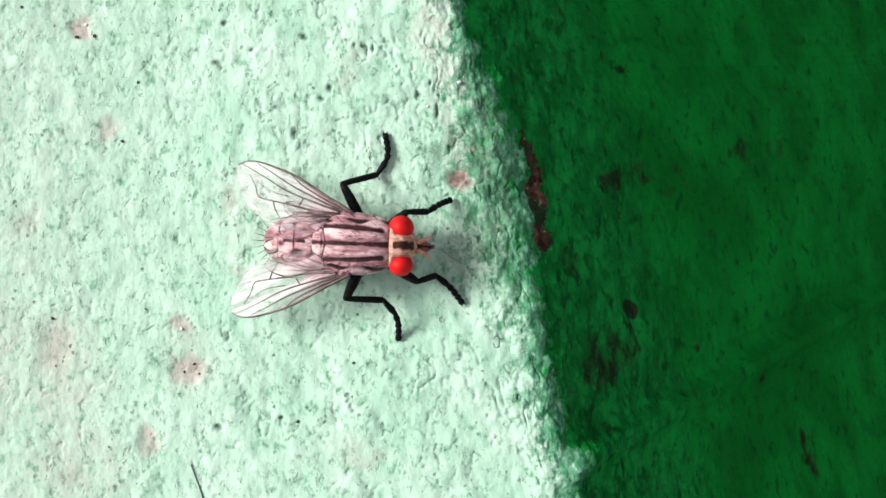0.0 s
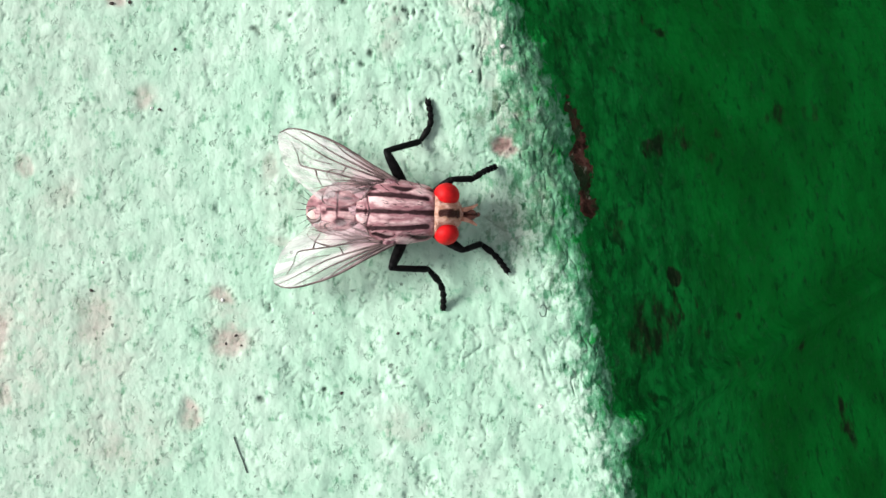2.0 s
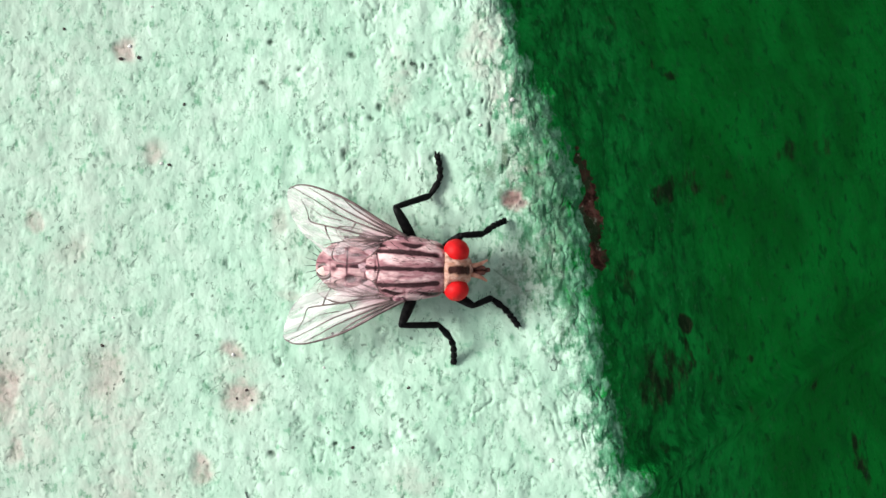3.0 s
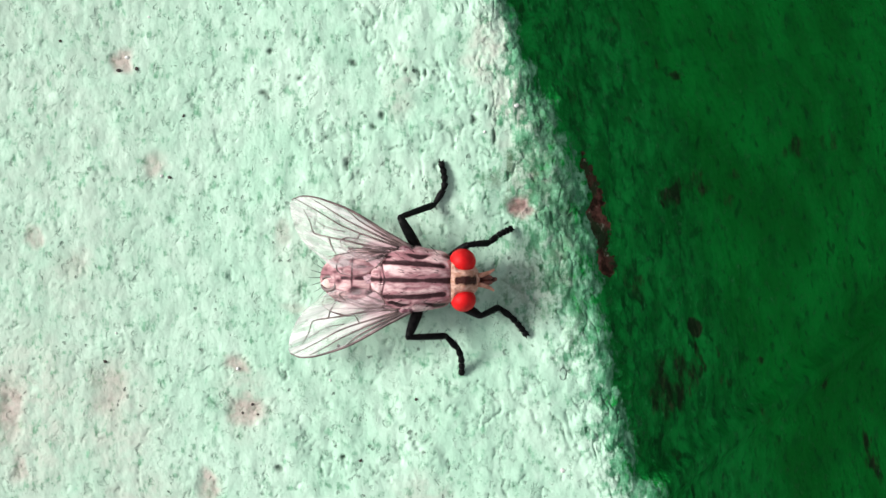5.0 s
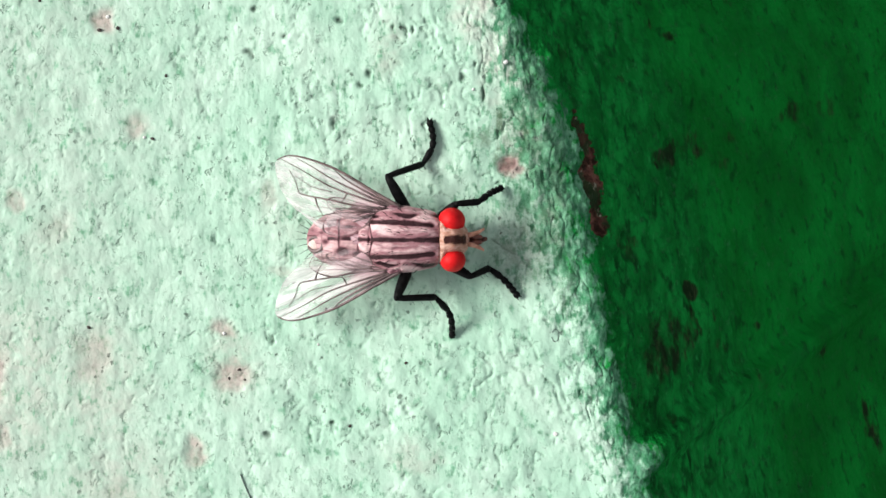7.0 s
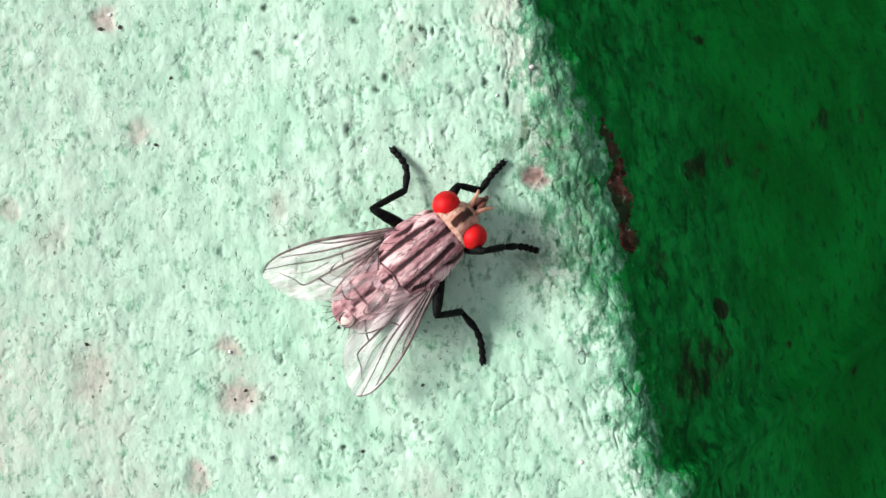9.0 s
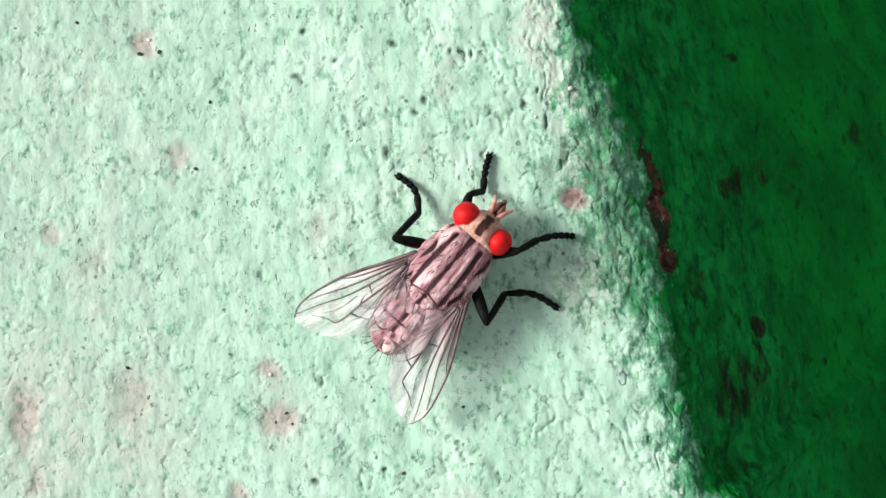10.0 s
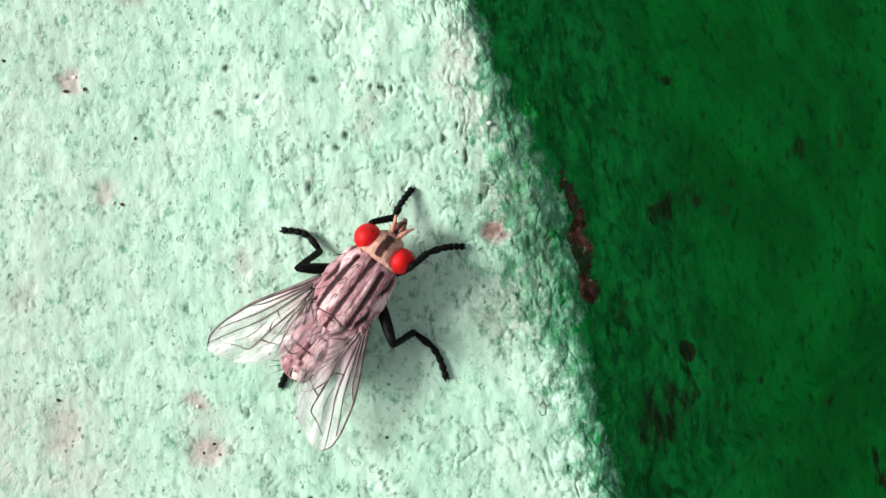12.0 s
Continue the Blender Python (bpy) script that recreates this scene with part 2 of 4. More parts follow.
def wing_material(name="wing_membrane", tint=(0.85, 0.83, 0.82), thin=0.07, thick=0.46):
    n = Nodes(name, 0.30, tint)
    t = n.t
    clear = t.nodes.new("ShaderNodeBsdfTransparent")
    clear.inputs["Color"].default_value = (0.97, 0.95, 0.95, 1)
    mixer = t.nodes.new("ShaderNodeMixShader")
    veil = n.span(n.noise(0.9, 4, 0.6, n.stretch(0.28, 1.9, 1.0)), 0.36, 0.66, thin, thick)
    n.put(mixer.inputs[0], n.math("ADD", veil, n.math("MULTIPLY", n.attr("root"), 0.26)))
    n.colour(n.mix(n.attr("root"), tint, (0.72, 0.45, 0.50)))
    n.put(mixer.inputs[1], clear.outputs[0])
    n.put(mixer.inputs[2], n.bsdf.outputs[0])
    n.put(t.nodes["Material Output"].inputs["Surface"], mixer.outputs[0])
    n.bump(n.noise(1.2, 3, 0.5, n.stretch(0.3, 2.0, 1.0)), 0.0002, 0.7)
    return n.m


PAINT = paint_material()
THORAX = cuticle_material("thorax_cuticle", (0.78, 0.54, 0.54), (0.33, 0.15, 0.17), (0.034, 0.011, 0.014), 0.95)
ABDOMEN = cuticle_material("abdomen_cuticle", (0.72, 0.47, 0.47), (0.29, 0.125, 0.145), (0.036, 0.011, 0.015), 0.8)
HEAD = cuticle_material("head_cuticle", (0.80, 0.52, 0.42), (0.60, 0.30, 0.21), (0.050, 0.012, 0.009), 2.5)
EYE, WING = eye_material(), wing_material()
LEG = plain_material("black_leg_cuticle", (0.0025, 0.0025, 0.003), (0.008, 0.008, 0.008), 3.0, 0.5, 0.03, Specular_IOR_Level=0.06)
VEIN = plain_material("dark_wing_vein", (0.042, 0.024, 0.024), (0.18, 0.12, 0.115), 0.8, 0.45)
ANTENNA = plain_material("tan_antenna", (0.42, 0.17, 0.10), (0.66, 0.34, 0.24), 3.0, 0.5)
MILKY = wing_material("milky_wing_lobe", (0.80, 0.62, 0.64), 0.02, 0.28)
SCALE = plain_material("pink_wing_scale", (0.060, 0.008, 0.018), (0.52, 0.27, 0.31), 1.6, 0.4, 0.08)
LOBE = plain_material("brown_antenna_lobe", (0.05, 0.014, 0.010), (0.17, 0.05, 0.03), 3.0, 0.5)
CREAM = plain_material("cream_tail_plate", (0.66, 0.47, 0.41), (0.86, 0.72, 0.66), 3.0, 0.45)
GRIT = plain_material("pale_grit", (0.55, 0.55, 0.52), (0.85, 0.86, 0.84), 3.0, 0.4, 0.05)
DIRT = plain_material("dark_grit", (0.020, 0.016, 0.014), (0.070, 0.045, 0.038), 3.0, 0.7, 0.05)
FIBRE = plain_material("dark_fibre", (0.05, 0.07, 0.06), (0.13, 0.18, 0.15), 2.0, 0.6)


# ---- shared geometry ----
def hash_noise(x, y, seed):
    """Smooth noise in -1..1 on a unit grid."""
    xi, yi = np.floor(x).astype(np.int64), np.floor(y).astype(np.int64)
    fx, fy = x - xi, y - yi
    fx, fy = fx * fx * fx * (fx * (fx * 6 - 15) + 10), fy * fy * fy * (fy * (fy * 6 - 15) + 10)

    def corner(a, b):
        h = (a * 374761393 + b * 668265263 + seed * 974711) & 0xFFFFFFFF
        h = ((h ^ (h >> 13)) * 1274126177) & 0xFFFFFFFF
        return ((h ^ (h >> 16)) & 0xFFFF) / 32767.5 - 1

    top = corner(xi, yi) * (1 - fx) + corner(xi + 1, yi) * fx
    low = corner(xi, yi + 1) * (1 - fx) + corner(xi + 1, yi + 1) * fx
    return top * (1 - fy) + low * fy


def layers(x, y, size, octaves, seed, gain=0.55):
    out, amp, total = 0, 1.0, 0.0
    for k in range(octaves):
        a = 0.6 + 1.1 * k
        u, v = x * math.cos(a) - y * math.sin(a), x * math.sin(a) + y * math.cos(a)
        out = out + amp * hash_noise(u / size + 17.3 * k, v / size - 9.1 * k, seed + k)
        total, amp, size = total + amp, amp * gain, size / 2
    return out / total


def smooth(lo, hi, v):
    v = np.clip((v - lo) / (hi - lo), 0, 1)
    return v * v * (3 - 2 * v)


def mesh_from(name, verts, faces, material, attributes=None, flat=False):
    me = bpy.data.meshes.new(name)
    me.from_pydata([tuple(v) for v in verts], [], faces)
    me.materials.append(material)
    for key, values in (attributes or {}).items():
        me.attributes.new(key, "FLOAT", "POINT").data.foreach_set("value", np.asarray(values, np.float32))
    me.polygons.foreach_set("use_smooth", [not flat] * len(me.polygons))
    me.update()
    return me


def part(name, me, parent, label=""):
    ob = new(name, me)
    ob.parent = parent
    return tagged(ob, label=label)


def loft(sections, around=28, power=2.0, band=None, relief=0.0):
    """Closed skin round sections (x, cy, cz, ry, rz) in millimetres; band(x, y, z, section) gives the dark bands."""
    verts, faces, tone = [], [], []
    for x, cy, cz, ry, rz in sections:
        for k in range(around):
            a = 2 * math.pi * k / around
            c, s = math.cos(a), math.sin(a)
            y = cy + ry * math.copysign(abs(c) ** (2 / power), c)
            z = cz + rz * math.copysign(abs(s) ** (2 / power), s)
            tone.append(band(x, y - cy, z - cz) if band else 0.0)
            sink = 1 - relief * tone[-1] / max(ry, rz, 0.3)
            verts.append((x * MM, (cy + (y - cy) * sink) * MM, (cz + (z - cz) * sink) * MM))
    n = len(sections)
    for i in range(n - 1):
        for k in range(around):
            a, b = i * around + k, i * around + (k + 1) % around
            faces.append((a, b, b + around, a + around))
    for i, flip in ((0, True), (n - 1, False)):
        x, cy, cz, *_ = sections[i]
        verts.append((x * MM, cy * MM, cz * MM))
        tone.append(tone[i * around])
        m = len(verts) - 1
        ring = [i * around + k for k in range(around)]
        for k in range(around):
            tri = (ring[k], ring[(k + 1) % around], m)
            faces.append(tri[::-1] if flip else tri)
    return verts, [f[::-1] for f in faces], tone


def fine_sections(rows, steps):
    """Smoothly filled rows (x, cy, cz, ry, rz)."""
    rows = np.array(rows, float)
    at = np.linspace(0, len(rows) - 1, steps)
    out = []
    for u in at:
        i = min(int(u), len(rows) - 2)
        f = u - i
        p0, p1, p2, p3 = rows[max(i - 1, 0)], rows[i], rows[i + 1], rows[min(i + 2, len(rows) - 1)]
        q = 0.5 * (2 * p1 + (p2 - p0) * f + (2 * p0 - 5 * p1 + 4 * p2 - p3) * f**2 + (3 * p1 - p0 - 3 * p2 + p3) * f**3)
        q[3:] = np.maximum(q[3:], 0.02)
        out.append(tuple(q))
    return out


def tube(points, radii, around=8):
    """A round limb through points, in millimetres: vertices and faces in metres."""
    pts = [Vector(p) for p in points]
    verts, faces = [], []
    up = Vector((0.13, 0.21, 0.97))
    for i, p in enumerate(pts):
        d = (pts[min(i + 1, len(pts) - 1)] - pts[max(i - 1, 0)]).normalized()
        a = d.cross(up)
        a = a.normalized() if a.length > 1e-4 else Vector((1, 0, 0))
        b = d.cross(a)
        for k in range(around):
            w = 2 * math.pi * k / around
            verts.append(tuple((p + (a * math.cos(w) + b * math.sin(w)) * radii[i]) * MM))
    for i in range(len(pts) - 1):
        for k in range(around):
            a, b = i * around + k, i * around + (k + 1) % around
            faces.append((a, b, b + around, a + around))
    faces.append(tuple(range(around))[::-1])
    faces.append(tuple((len(pts) - 1) * around + k for k in range(around)))
    return verts, faces


def joined(pieces):
    verts, faces = [], []
    for v, f in pieces:
        n = len(verts)
        verts += v
        faces += [tuple(i + n for i in face) for face in f]
    return verts, faces


def ball(centre, radii, around=20, rings=12):
    verts, faces = [], []
    for i in range(1, rings):
        a = math.pi * i / rings
        for k in range(around):
            w = 2 * math.pi * k / around
            verts.append(tuple((c + r * u) * MM for c, r, u in zip(centre, radii, (math.sin(a) * math.cos(w), math.sin(a) * math.sin(w), math.cos(a)))))
    for i in range(rings - 2):
        for k in range(around):
            a, b = i * around + k, i * around + (k + 1) % around
            faces.append((a, a + around, b + around, b))
    for z, ring, flip in ((1, 0, False), (-1, rings - 2, True)):
        verts.append(tuple((c + r * u) * MM for c, r, u in zip(centre, radii, (0, 0, z))))
        for k in range(around):
            tri = (ring * around + k, ring * around + (k + 1) % around, len(verts) - 1)
            faces.append(tri[::-1] if flip else tri)
    return verts, faces


# ---- the painted ledge: level top, broken edge, sloping side ----
# s runs across the edge, t along it, both in millimetres on the level of the top
ACROSS, ALONG = (0.958, 0.286), (-0.286, 0.958)
SLOPE = 1.43


# stations along the edge; where the deep coat with its painted shade begins; where the pale top ends; where the form
# bends
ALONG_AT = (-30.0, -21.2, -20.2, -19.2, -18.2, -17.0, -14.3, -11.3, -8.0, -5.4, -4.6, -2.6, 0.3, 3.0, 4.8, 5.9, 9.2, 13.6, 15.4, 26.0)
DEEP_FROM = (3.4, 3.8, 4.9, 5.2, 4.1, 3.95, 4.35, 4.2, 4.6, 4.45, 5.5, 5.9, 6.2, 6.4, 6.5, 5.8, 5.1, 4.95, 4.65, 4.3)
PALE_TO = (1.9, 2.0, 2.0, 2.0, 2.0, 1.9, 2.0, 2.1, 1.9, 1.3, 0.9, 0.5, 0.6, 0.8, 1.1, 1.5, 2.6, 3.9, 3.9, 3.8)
BEND_AT = (3.2, 3.6, 4.7, 5.0, 3.95, 3.8, 4.2, 4.05, 4.4, 4.5, 4.6, 4.9, 5.1, 5.3, 5.4, 5.3, 4.8, 4.7, 4.4, 4.0)


def ragged(t):
    """How far the edge strays from its line."""
    return 0.30 * layers(t, 0 * t, 5.0, 2, 71) + 0.22 * layers(t, 0 * t + 3.0, 1.6, 3, 77)


def edge_at(t):
    """How far out the edge stands."""
    return np.interp(t, ALONG_AT, BEND_AT) + ragged(t)


def rounding(t):
    """How gently the edge rolls over: broken away beside the bare strip, sharp elsewhere."""
    return 0.34 + 0.62 * smooth(-6.5, -3.0, t) * (1 - smooth(5.0, 8.5, t))


def fall(s, t):
    """Height of the bare form, and its slope."""
    soft = rounding(t)
    d = (s - edge_at(t)) / soft
    z = -SLOPE * soft * np.where(d > 30, d, np.log1p(np.exp(np.minimum(d, 30))))
    return z, SLOPE / (1 + np.exp(-np.clip(d, -30, 30)))


# x, y, size along x, size along y, strength: rubbed stains on the top, and paler chalky ones
STAINS = (
    (-26.8, 12.6, 0.8, 0.9, 0.9), (-24.7, 5.4, 1.0, 1.0, 0.7), (-33.4, 0.5, 0.6, 1.0, 0.7), (-27.9, -10.5, 1.3, 2.2, 0.55),
    (-18.8, -8.5, 0.9, 0.7, 0.9), (-18.3, -11.6, 1.3, 1.2, 0.9), (-20.9, -16.8, 0.9, 1.2, 0.9), (-15.5, 0.7, 0.6, 1.2, 0.45),
    (-35.2, -11.6, 1.1, 2.6, 0.8), (0.8, 2.4, 0.80, 0.65, 1.45), (1.5, 1.9, 0.55, 0.5, 1.1), (-30.3, -1.3, 1.4, 1.2, 0.35), (-15.0, -4.4, 0.7, 0.5, 0.4),
    (-34.6, -15.6, 0.6, 1.2, 0.6), (-26.4, -19.5, 1.2, 0.8, 0.4), (-22.4, 18.2, 1.2, 0.8, 0.55), (-23.0, 18.4, 0.5, 0.4, 0.4),
)
CHALK = (
    (-1.0, 13.0, 2.0, 3.2, 1.1), (-7.6, 10.8, 1.2, 2.6, 0.7), (0.2, 8.9, 1.7, 2.6, 1.0), (1.9, 4.6, 1.9, 2.4, 1.1), (1.6, 2.6, 1.0, 1.3, 0.7), (-5.8, -17.4, 2.2, 1.5, 0.65),
    (-34.0, -12.0, 4.0, 6.0, 0.9), (-27.5, -12.5, 3.2, 4.6, 0.8), (-18.3, -11.0, 2.2, 2.8, 0.7), (-26.0, -19.0, 5.0, 3.0, 0.7), (1.4, -3.4, 1.6, 2.4, 0.6), (0.2, 17.0, 2.2, 2.0, 0.6),
    (-31.0, -3.0, 2.0, 2.5, 0.4), (-14.8, -1.0, 1.6, 3.0, 0.35), (3.4, 0.2, 0.9, 2.0, 0.5),
)
# olive soil and cracks; the first three rows paint the fly's head shadow
SOIL_SHADE = (
    (0.8, -3.3, 2.0, 1.6, 0.62), (1.6, -4.2, 1.2, 0.9, 0.60), (1.8, -2.6, 2.8, 3.4, 0.52), (0.15, 5.4, 0.35, 1.3, 1.0), (-0.1, 3.2, 0.35, 0.8, 0.9), (2.1, 4.4, 0.5, 0.5, 1.0), (-0.9, 4.4, 0.9, 0.7, 0.7), (2.4, 4.8, 1.2, 2.2, 0.55), (2.0, 4.2, 2.4, 3.4, 0.45), (3.7, -1.0, 1.2, 3.0, 0.6), (2.4, 7.6, 1.0, 2.4, 0.45),
    (-36.0, -12.0, 0.6, 2.2, 0.5), (-29.4, -9.2, 0.5, 1.3, 0.45), (4.2, 1.6, 0.8, 2.0, 0.5), (1.0, 10.2, 0.6, 2.0, 0.4), (4.6, -6.0, 0.8, 2.4, 0.35),
)
# s, t, size across, size along, strength: dark dirt on the side
GRIME = (
    (13.2, -0.5, 1.3, 1.2, 0.95), (15.6, 0.0, 2.8, 1.5, 0.70), (12.0, -10.6, 0.65, 0.9, 1.3), (11.6, -12.6, 0.5, 1.6, 0.70),
    (8.4, -13.6, 2.7, 2.8, 0.80), (10.6, -13.4, 0.8, 1.2, 0.7), (7.3, -4.9, 0.7, 1.2, 0.6), (8.3, -6.2, 0.8, 1.2, 0.5), (21.5, -1.8, 0.9, 1.2, 0.45),
    (7.6, 8.5, 0.6, 1.8, 0.5), (12.7, 13.8, 0.8, 0.8, 0.7), (11.3, 6.1, 0.35, 0.6, 0.5),
    (13.3, -13.3, 0.35, 0.5, 0.7), (17.1, -16.0, 0.6, 0.7, 0.6), (13.3, -16.1, 0.7, 0.8, 0.6), (23.7, -21.1, 0.9, 0.8, 0.7), (15.8, -19.8, 0.6, 0.9, 0.6), (16.6, -22.3, 0.5, 1.6, 0.5), (17.1, -25.0, 0.7, 1.2, 0.6), (27.5, -30.5, 1.0, 3.2, 0.8), (7.1, -18.6, 0.4, 0.5, 0.6),
    (21.4, -15.1, 0.8, 0.6, 0.4), (17.1, 8.7, 0.7, 0.6, 0.8), (15.6, 10.3, 0.5, 0.7, 0.5), (24.9, 11.6, 0.8, 1.0, 0.5), (28.8, 0.3, 2.2, 1.2, 0.6), (34.0, -0.1, 2.4, 1.2, 0.5), (13.5, 5.8, 0.4, 0.9, 0.5), (20.1, -0.2, 1.2, 0.7, 0.5), (18.4, -2.0, 1.4, 1.0, 0.5),
)


def blots(a, b, rows):
    out = 0 * a
    wobble_a, wobble_b = 0.55 * layers(a, b, 1.3, 3, 31), 0.55 * layers(a, b, 1.3, 3, 47)
    for x, y, rx, ry, strength in rows:
        d = np.hypot((a - x + wobble_a) / rx, (b - y + wobble_b) / ry)
        out = np.maximum(out, strength * smooth(1.35, 0.45, d))
    return out


# x, y, half width, half height: single deep holes in the top
HOLES = (
    (-16.9, 10.4, 0.32, 0.22), (-16.6, 10.2, 0.12, 0.40), (-8.7, 8.8, 0.20, 0.34), (-9.3, 8.0, 0.22, 0.18), (-6.1, 11.6, 0.10, 0.42), (-5.7, 11.7, 0.10, 0.34), (-7.0, 11.9, 0.10, 0.26),
    (-10.7, 12.5, 0.28, 0.20), (-11.2, 5.5, 0.14, 0.52), (-14.5, 11.5, 0.16, 0.22), (-10.1, 9.1, 0.16, 0.12), (-2.3, 8.4, 0.24, 0.34), (-1.5, 9.4, 0.16, 0.18), (-16.5, 13.3, 0.22, 0.24),
    (-11.5, -15.0, 0.22, 0.24), (-16.0, -15.8, 0.30, 0.22), (-15.6, -9.2, 0.12, 0.44), (-0.9, 7.2, 0.16, 0.60),
)


def deep_holes(x, y):
    out, sway = 0 * x, 0.16 * layers(x, y, 0.5, 2, 207)
    for cx, cy, rx, ry in HOLES:
        out = np.maximum(out, smooth(1.25, 0.35, np.hypot((x - cx + sway) / rx, (y - cy - sway) / ry)))
    return out


def bare_strip(s, t):
    """1 inside the strip along the edge where the paint has come off."""
    left = np.interp(t, (-4.7, -4.2, -2.9, -1.3, 0.3, 1.2, 1.8, 3.4, 4.5), (6.2, 5.85, 5.8, 5.95, 6.0, 6.45, 6.65, 6.6, 6.85))
    right = np.interp(t, (-4.7, -4.2, -2.9, -1.1, 0.3, 1.3, 2.8, 4.3, 4.6), (6.2, 6.8, 7.1, 7.15, 7.0, 7.45, 7.4, 7.15, 6.85))
    way = 0.30 * layers(s, t, 0.9, 3, 83)
    return smooth(-0.12, 0.12, np.minimum(s - left, right - s) + way) * smooth(-4.8, -4.4, t) * smooth(4.7, 4.3, t)


def spread(*stretches):
    """Lines of a grid: (from, to, step) one after another."""
    out = []
    for a, b, step in stretches:
        out.append(np.arange(a, b - step * 0.5, step))
    return np.concatenate(out + [[stretches[-1][1]]])


def build_ledge():
    s = spread((-150, -100, 10), (-100, -48, 4), (-48, -42, 0.6), (-42, -6, 0.16), (-6, 1, 0.12), (1, 8, 0.07), (8, 12, 0.11), (12, 20, 0.18), (20, 50, 0.36), (50, 98, 4))
    t = spread((-160, -100, 10), (-100, -40, 5), (-40, -34, 0.8), (-34, -24, 0.28), (-24, -6, 0.13), (-6, 5, 0.09), (5, 24, 0.13), (24, 36, 0.28), (36, 42, 0.8), (42, 102, 5), (102, 162, 10))
    S, T = np.meshgrid(s, t, indexing="ij")
    z, grad = fall(S, T)
    x, y = ACROSS[0] * S + ALONG[0] * T, ACROSS[1] * S + ALONG[1] * T
    near = smooth(-5.5, 0.5, S - edge_at(T)) * smooth(6.0, 1.5, S - edge_at(T))
    side = smooth(0.5, 3.0, S - edge_at(T))
    u = S + (np.sqrt(1 + grad**2) - 1) * np.maximum(S - np.interp(T, ALONG_AT, BEND_AT), 0)
    rough = 0.45 + 0.55 * smooth(-24.0, -4.0, x)
    h = 0.20 * layers(u, T, 7.0, 2, 3) + 0.15 * layers(u, T * 0.8, 2.3, 2, 11) + 0.10 * layers(u, T * 0.65, 1.05, 2, 23, 0.5)
    h = h * (1 - 0.3 * side) * (1 - 0.6 * smooth(12.0, 26.0, S)) + 0.12 * side * layers(u, T * 0.9, 1.0, 3, 29, 0.62)
    h = h * rough
    # short crevices between the trowelled lumps, thick on the shoulder
    gate = smooth(0.02, 0.30, layers(x, y, 2.1, 2, 133) + 0.20 * near - 0.10 * (1 - rough))
    worm = np.abs(layers(u + 0.25 * T, T * 0.60, 1.5, 3, 119, 0.55))
    worm_fine = np.abs(layers(u - 0.15 * T, T * 0.55, 0.8, 2, 151, 0.5))
    gate_fine = smooth(0.10, 0.34, layers(x, y, 1.3, 2, 171) + 0.25 * near)
    pit = np.maximum(smooth(0.075, 0.0, worm) * gate, 0.8 * smooth(0.10, 0.0, worm_fine) * gate_fine) * (1 - side)
    holed = deep_holes(x, y)
    h = h - 0.17 * pit * (rough - 0.10) - 0.22 * holed
    billow = np.sqrt(np.abs(layers(u, T * 0.8, 1.3, 3, 57)))
    h = h + near * (0.24 * layers(u, T * 0.85, 1.8, 3, 37, 0.6) + 0.26 * (billow - 0.5) + 0.12 * layers(u, T * 0.85, 0.6, 2, 61))
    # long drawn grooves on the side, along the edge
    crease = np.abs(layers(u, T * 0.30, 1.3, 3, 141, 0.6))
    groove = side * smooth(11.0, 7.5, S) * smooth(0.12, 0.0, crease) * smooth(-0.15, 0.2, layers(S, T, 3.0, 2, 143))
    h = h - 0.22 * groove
    lump = blots(x, y, STAINS)
    h = h - 0.14 * lump * (1 - side)
    bare = bare_strip(S, T)
    h = h - 0.32 * bare + 0.10 * smooth(0.02, 0.25, bare) * smooth(0.8, 0.4, bare)
    flatten = smooth(45, 60, np.hypot(x, y))
    h = h * (1 - flatten)
    length = np.sqrt(1 + grad**2)
    nx, ny, nz = grad * ACROSS[0] / length, grad * ACROSS[1] / length, 1 / length
    X, Y, Z = x + nx * h, y + ny * h, z + nz * h
    rows, cols = S.shape
    verts = np.stack([X, Y, Z], -1).reshape(-1, 3) * MM
    index = np.arange(rows * cols).reshape(rows, cols)
    quads = np.stack([index[:-1, :-1], index[1:, :-1], index[1:, 1:], index[:-1, 1:]], -1).reshape(-1, 4)
    # how far the deep coat and its painted shade have come: 0 on the pale top, about a half in the thin band, 1 on the
    # side
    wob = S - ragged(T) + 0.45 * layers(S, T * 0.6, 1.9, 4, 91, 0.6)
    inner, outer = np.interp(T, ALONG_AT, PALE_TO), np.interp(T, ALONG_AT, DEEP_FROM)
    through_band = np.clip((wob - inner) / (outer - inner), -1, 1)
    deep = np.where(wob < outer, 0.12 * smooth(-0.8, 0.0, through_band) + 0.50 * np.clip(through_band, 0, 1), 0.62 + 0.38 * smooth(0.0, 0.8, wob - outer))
    data = {"stain": lump * (1 - side), "chalk": blots(x, y, CHALK) * (1 - side), "soil_shade": blots(x, y, SOIL_SHADE) * (1 - side), "deep": deep, "crumble": near * (1 - 0.6 * side), "pit": pit, "hole": holed, "groove": groove, "bare": bare, "dust_and_dim": smooth(-17.0, -30.0, x), "grain": 0.15 + 0.85 * smooth(22.0, 9.0, S), "grime": blots(S, T, GRIME) * (0.3 + 0.7 * side)}
    face_bare = bare.reshape(-1)[quads].mean(1) > 0.5

    def piece(name, chosen, material):
        used = np.unique(chosen)
        swap = np.zeros(rows * cols, int)
        swap[used] = np.arange(len(used))
        return mesh_from(name, verts[used].tolist(), swap[chosen].tolist(), material, {k: v.reshape(-1)[used] for k, v in data.items()})

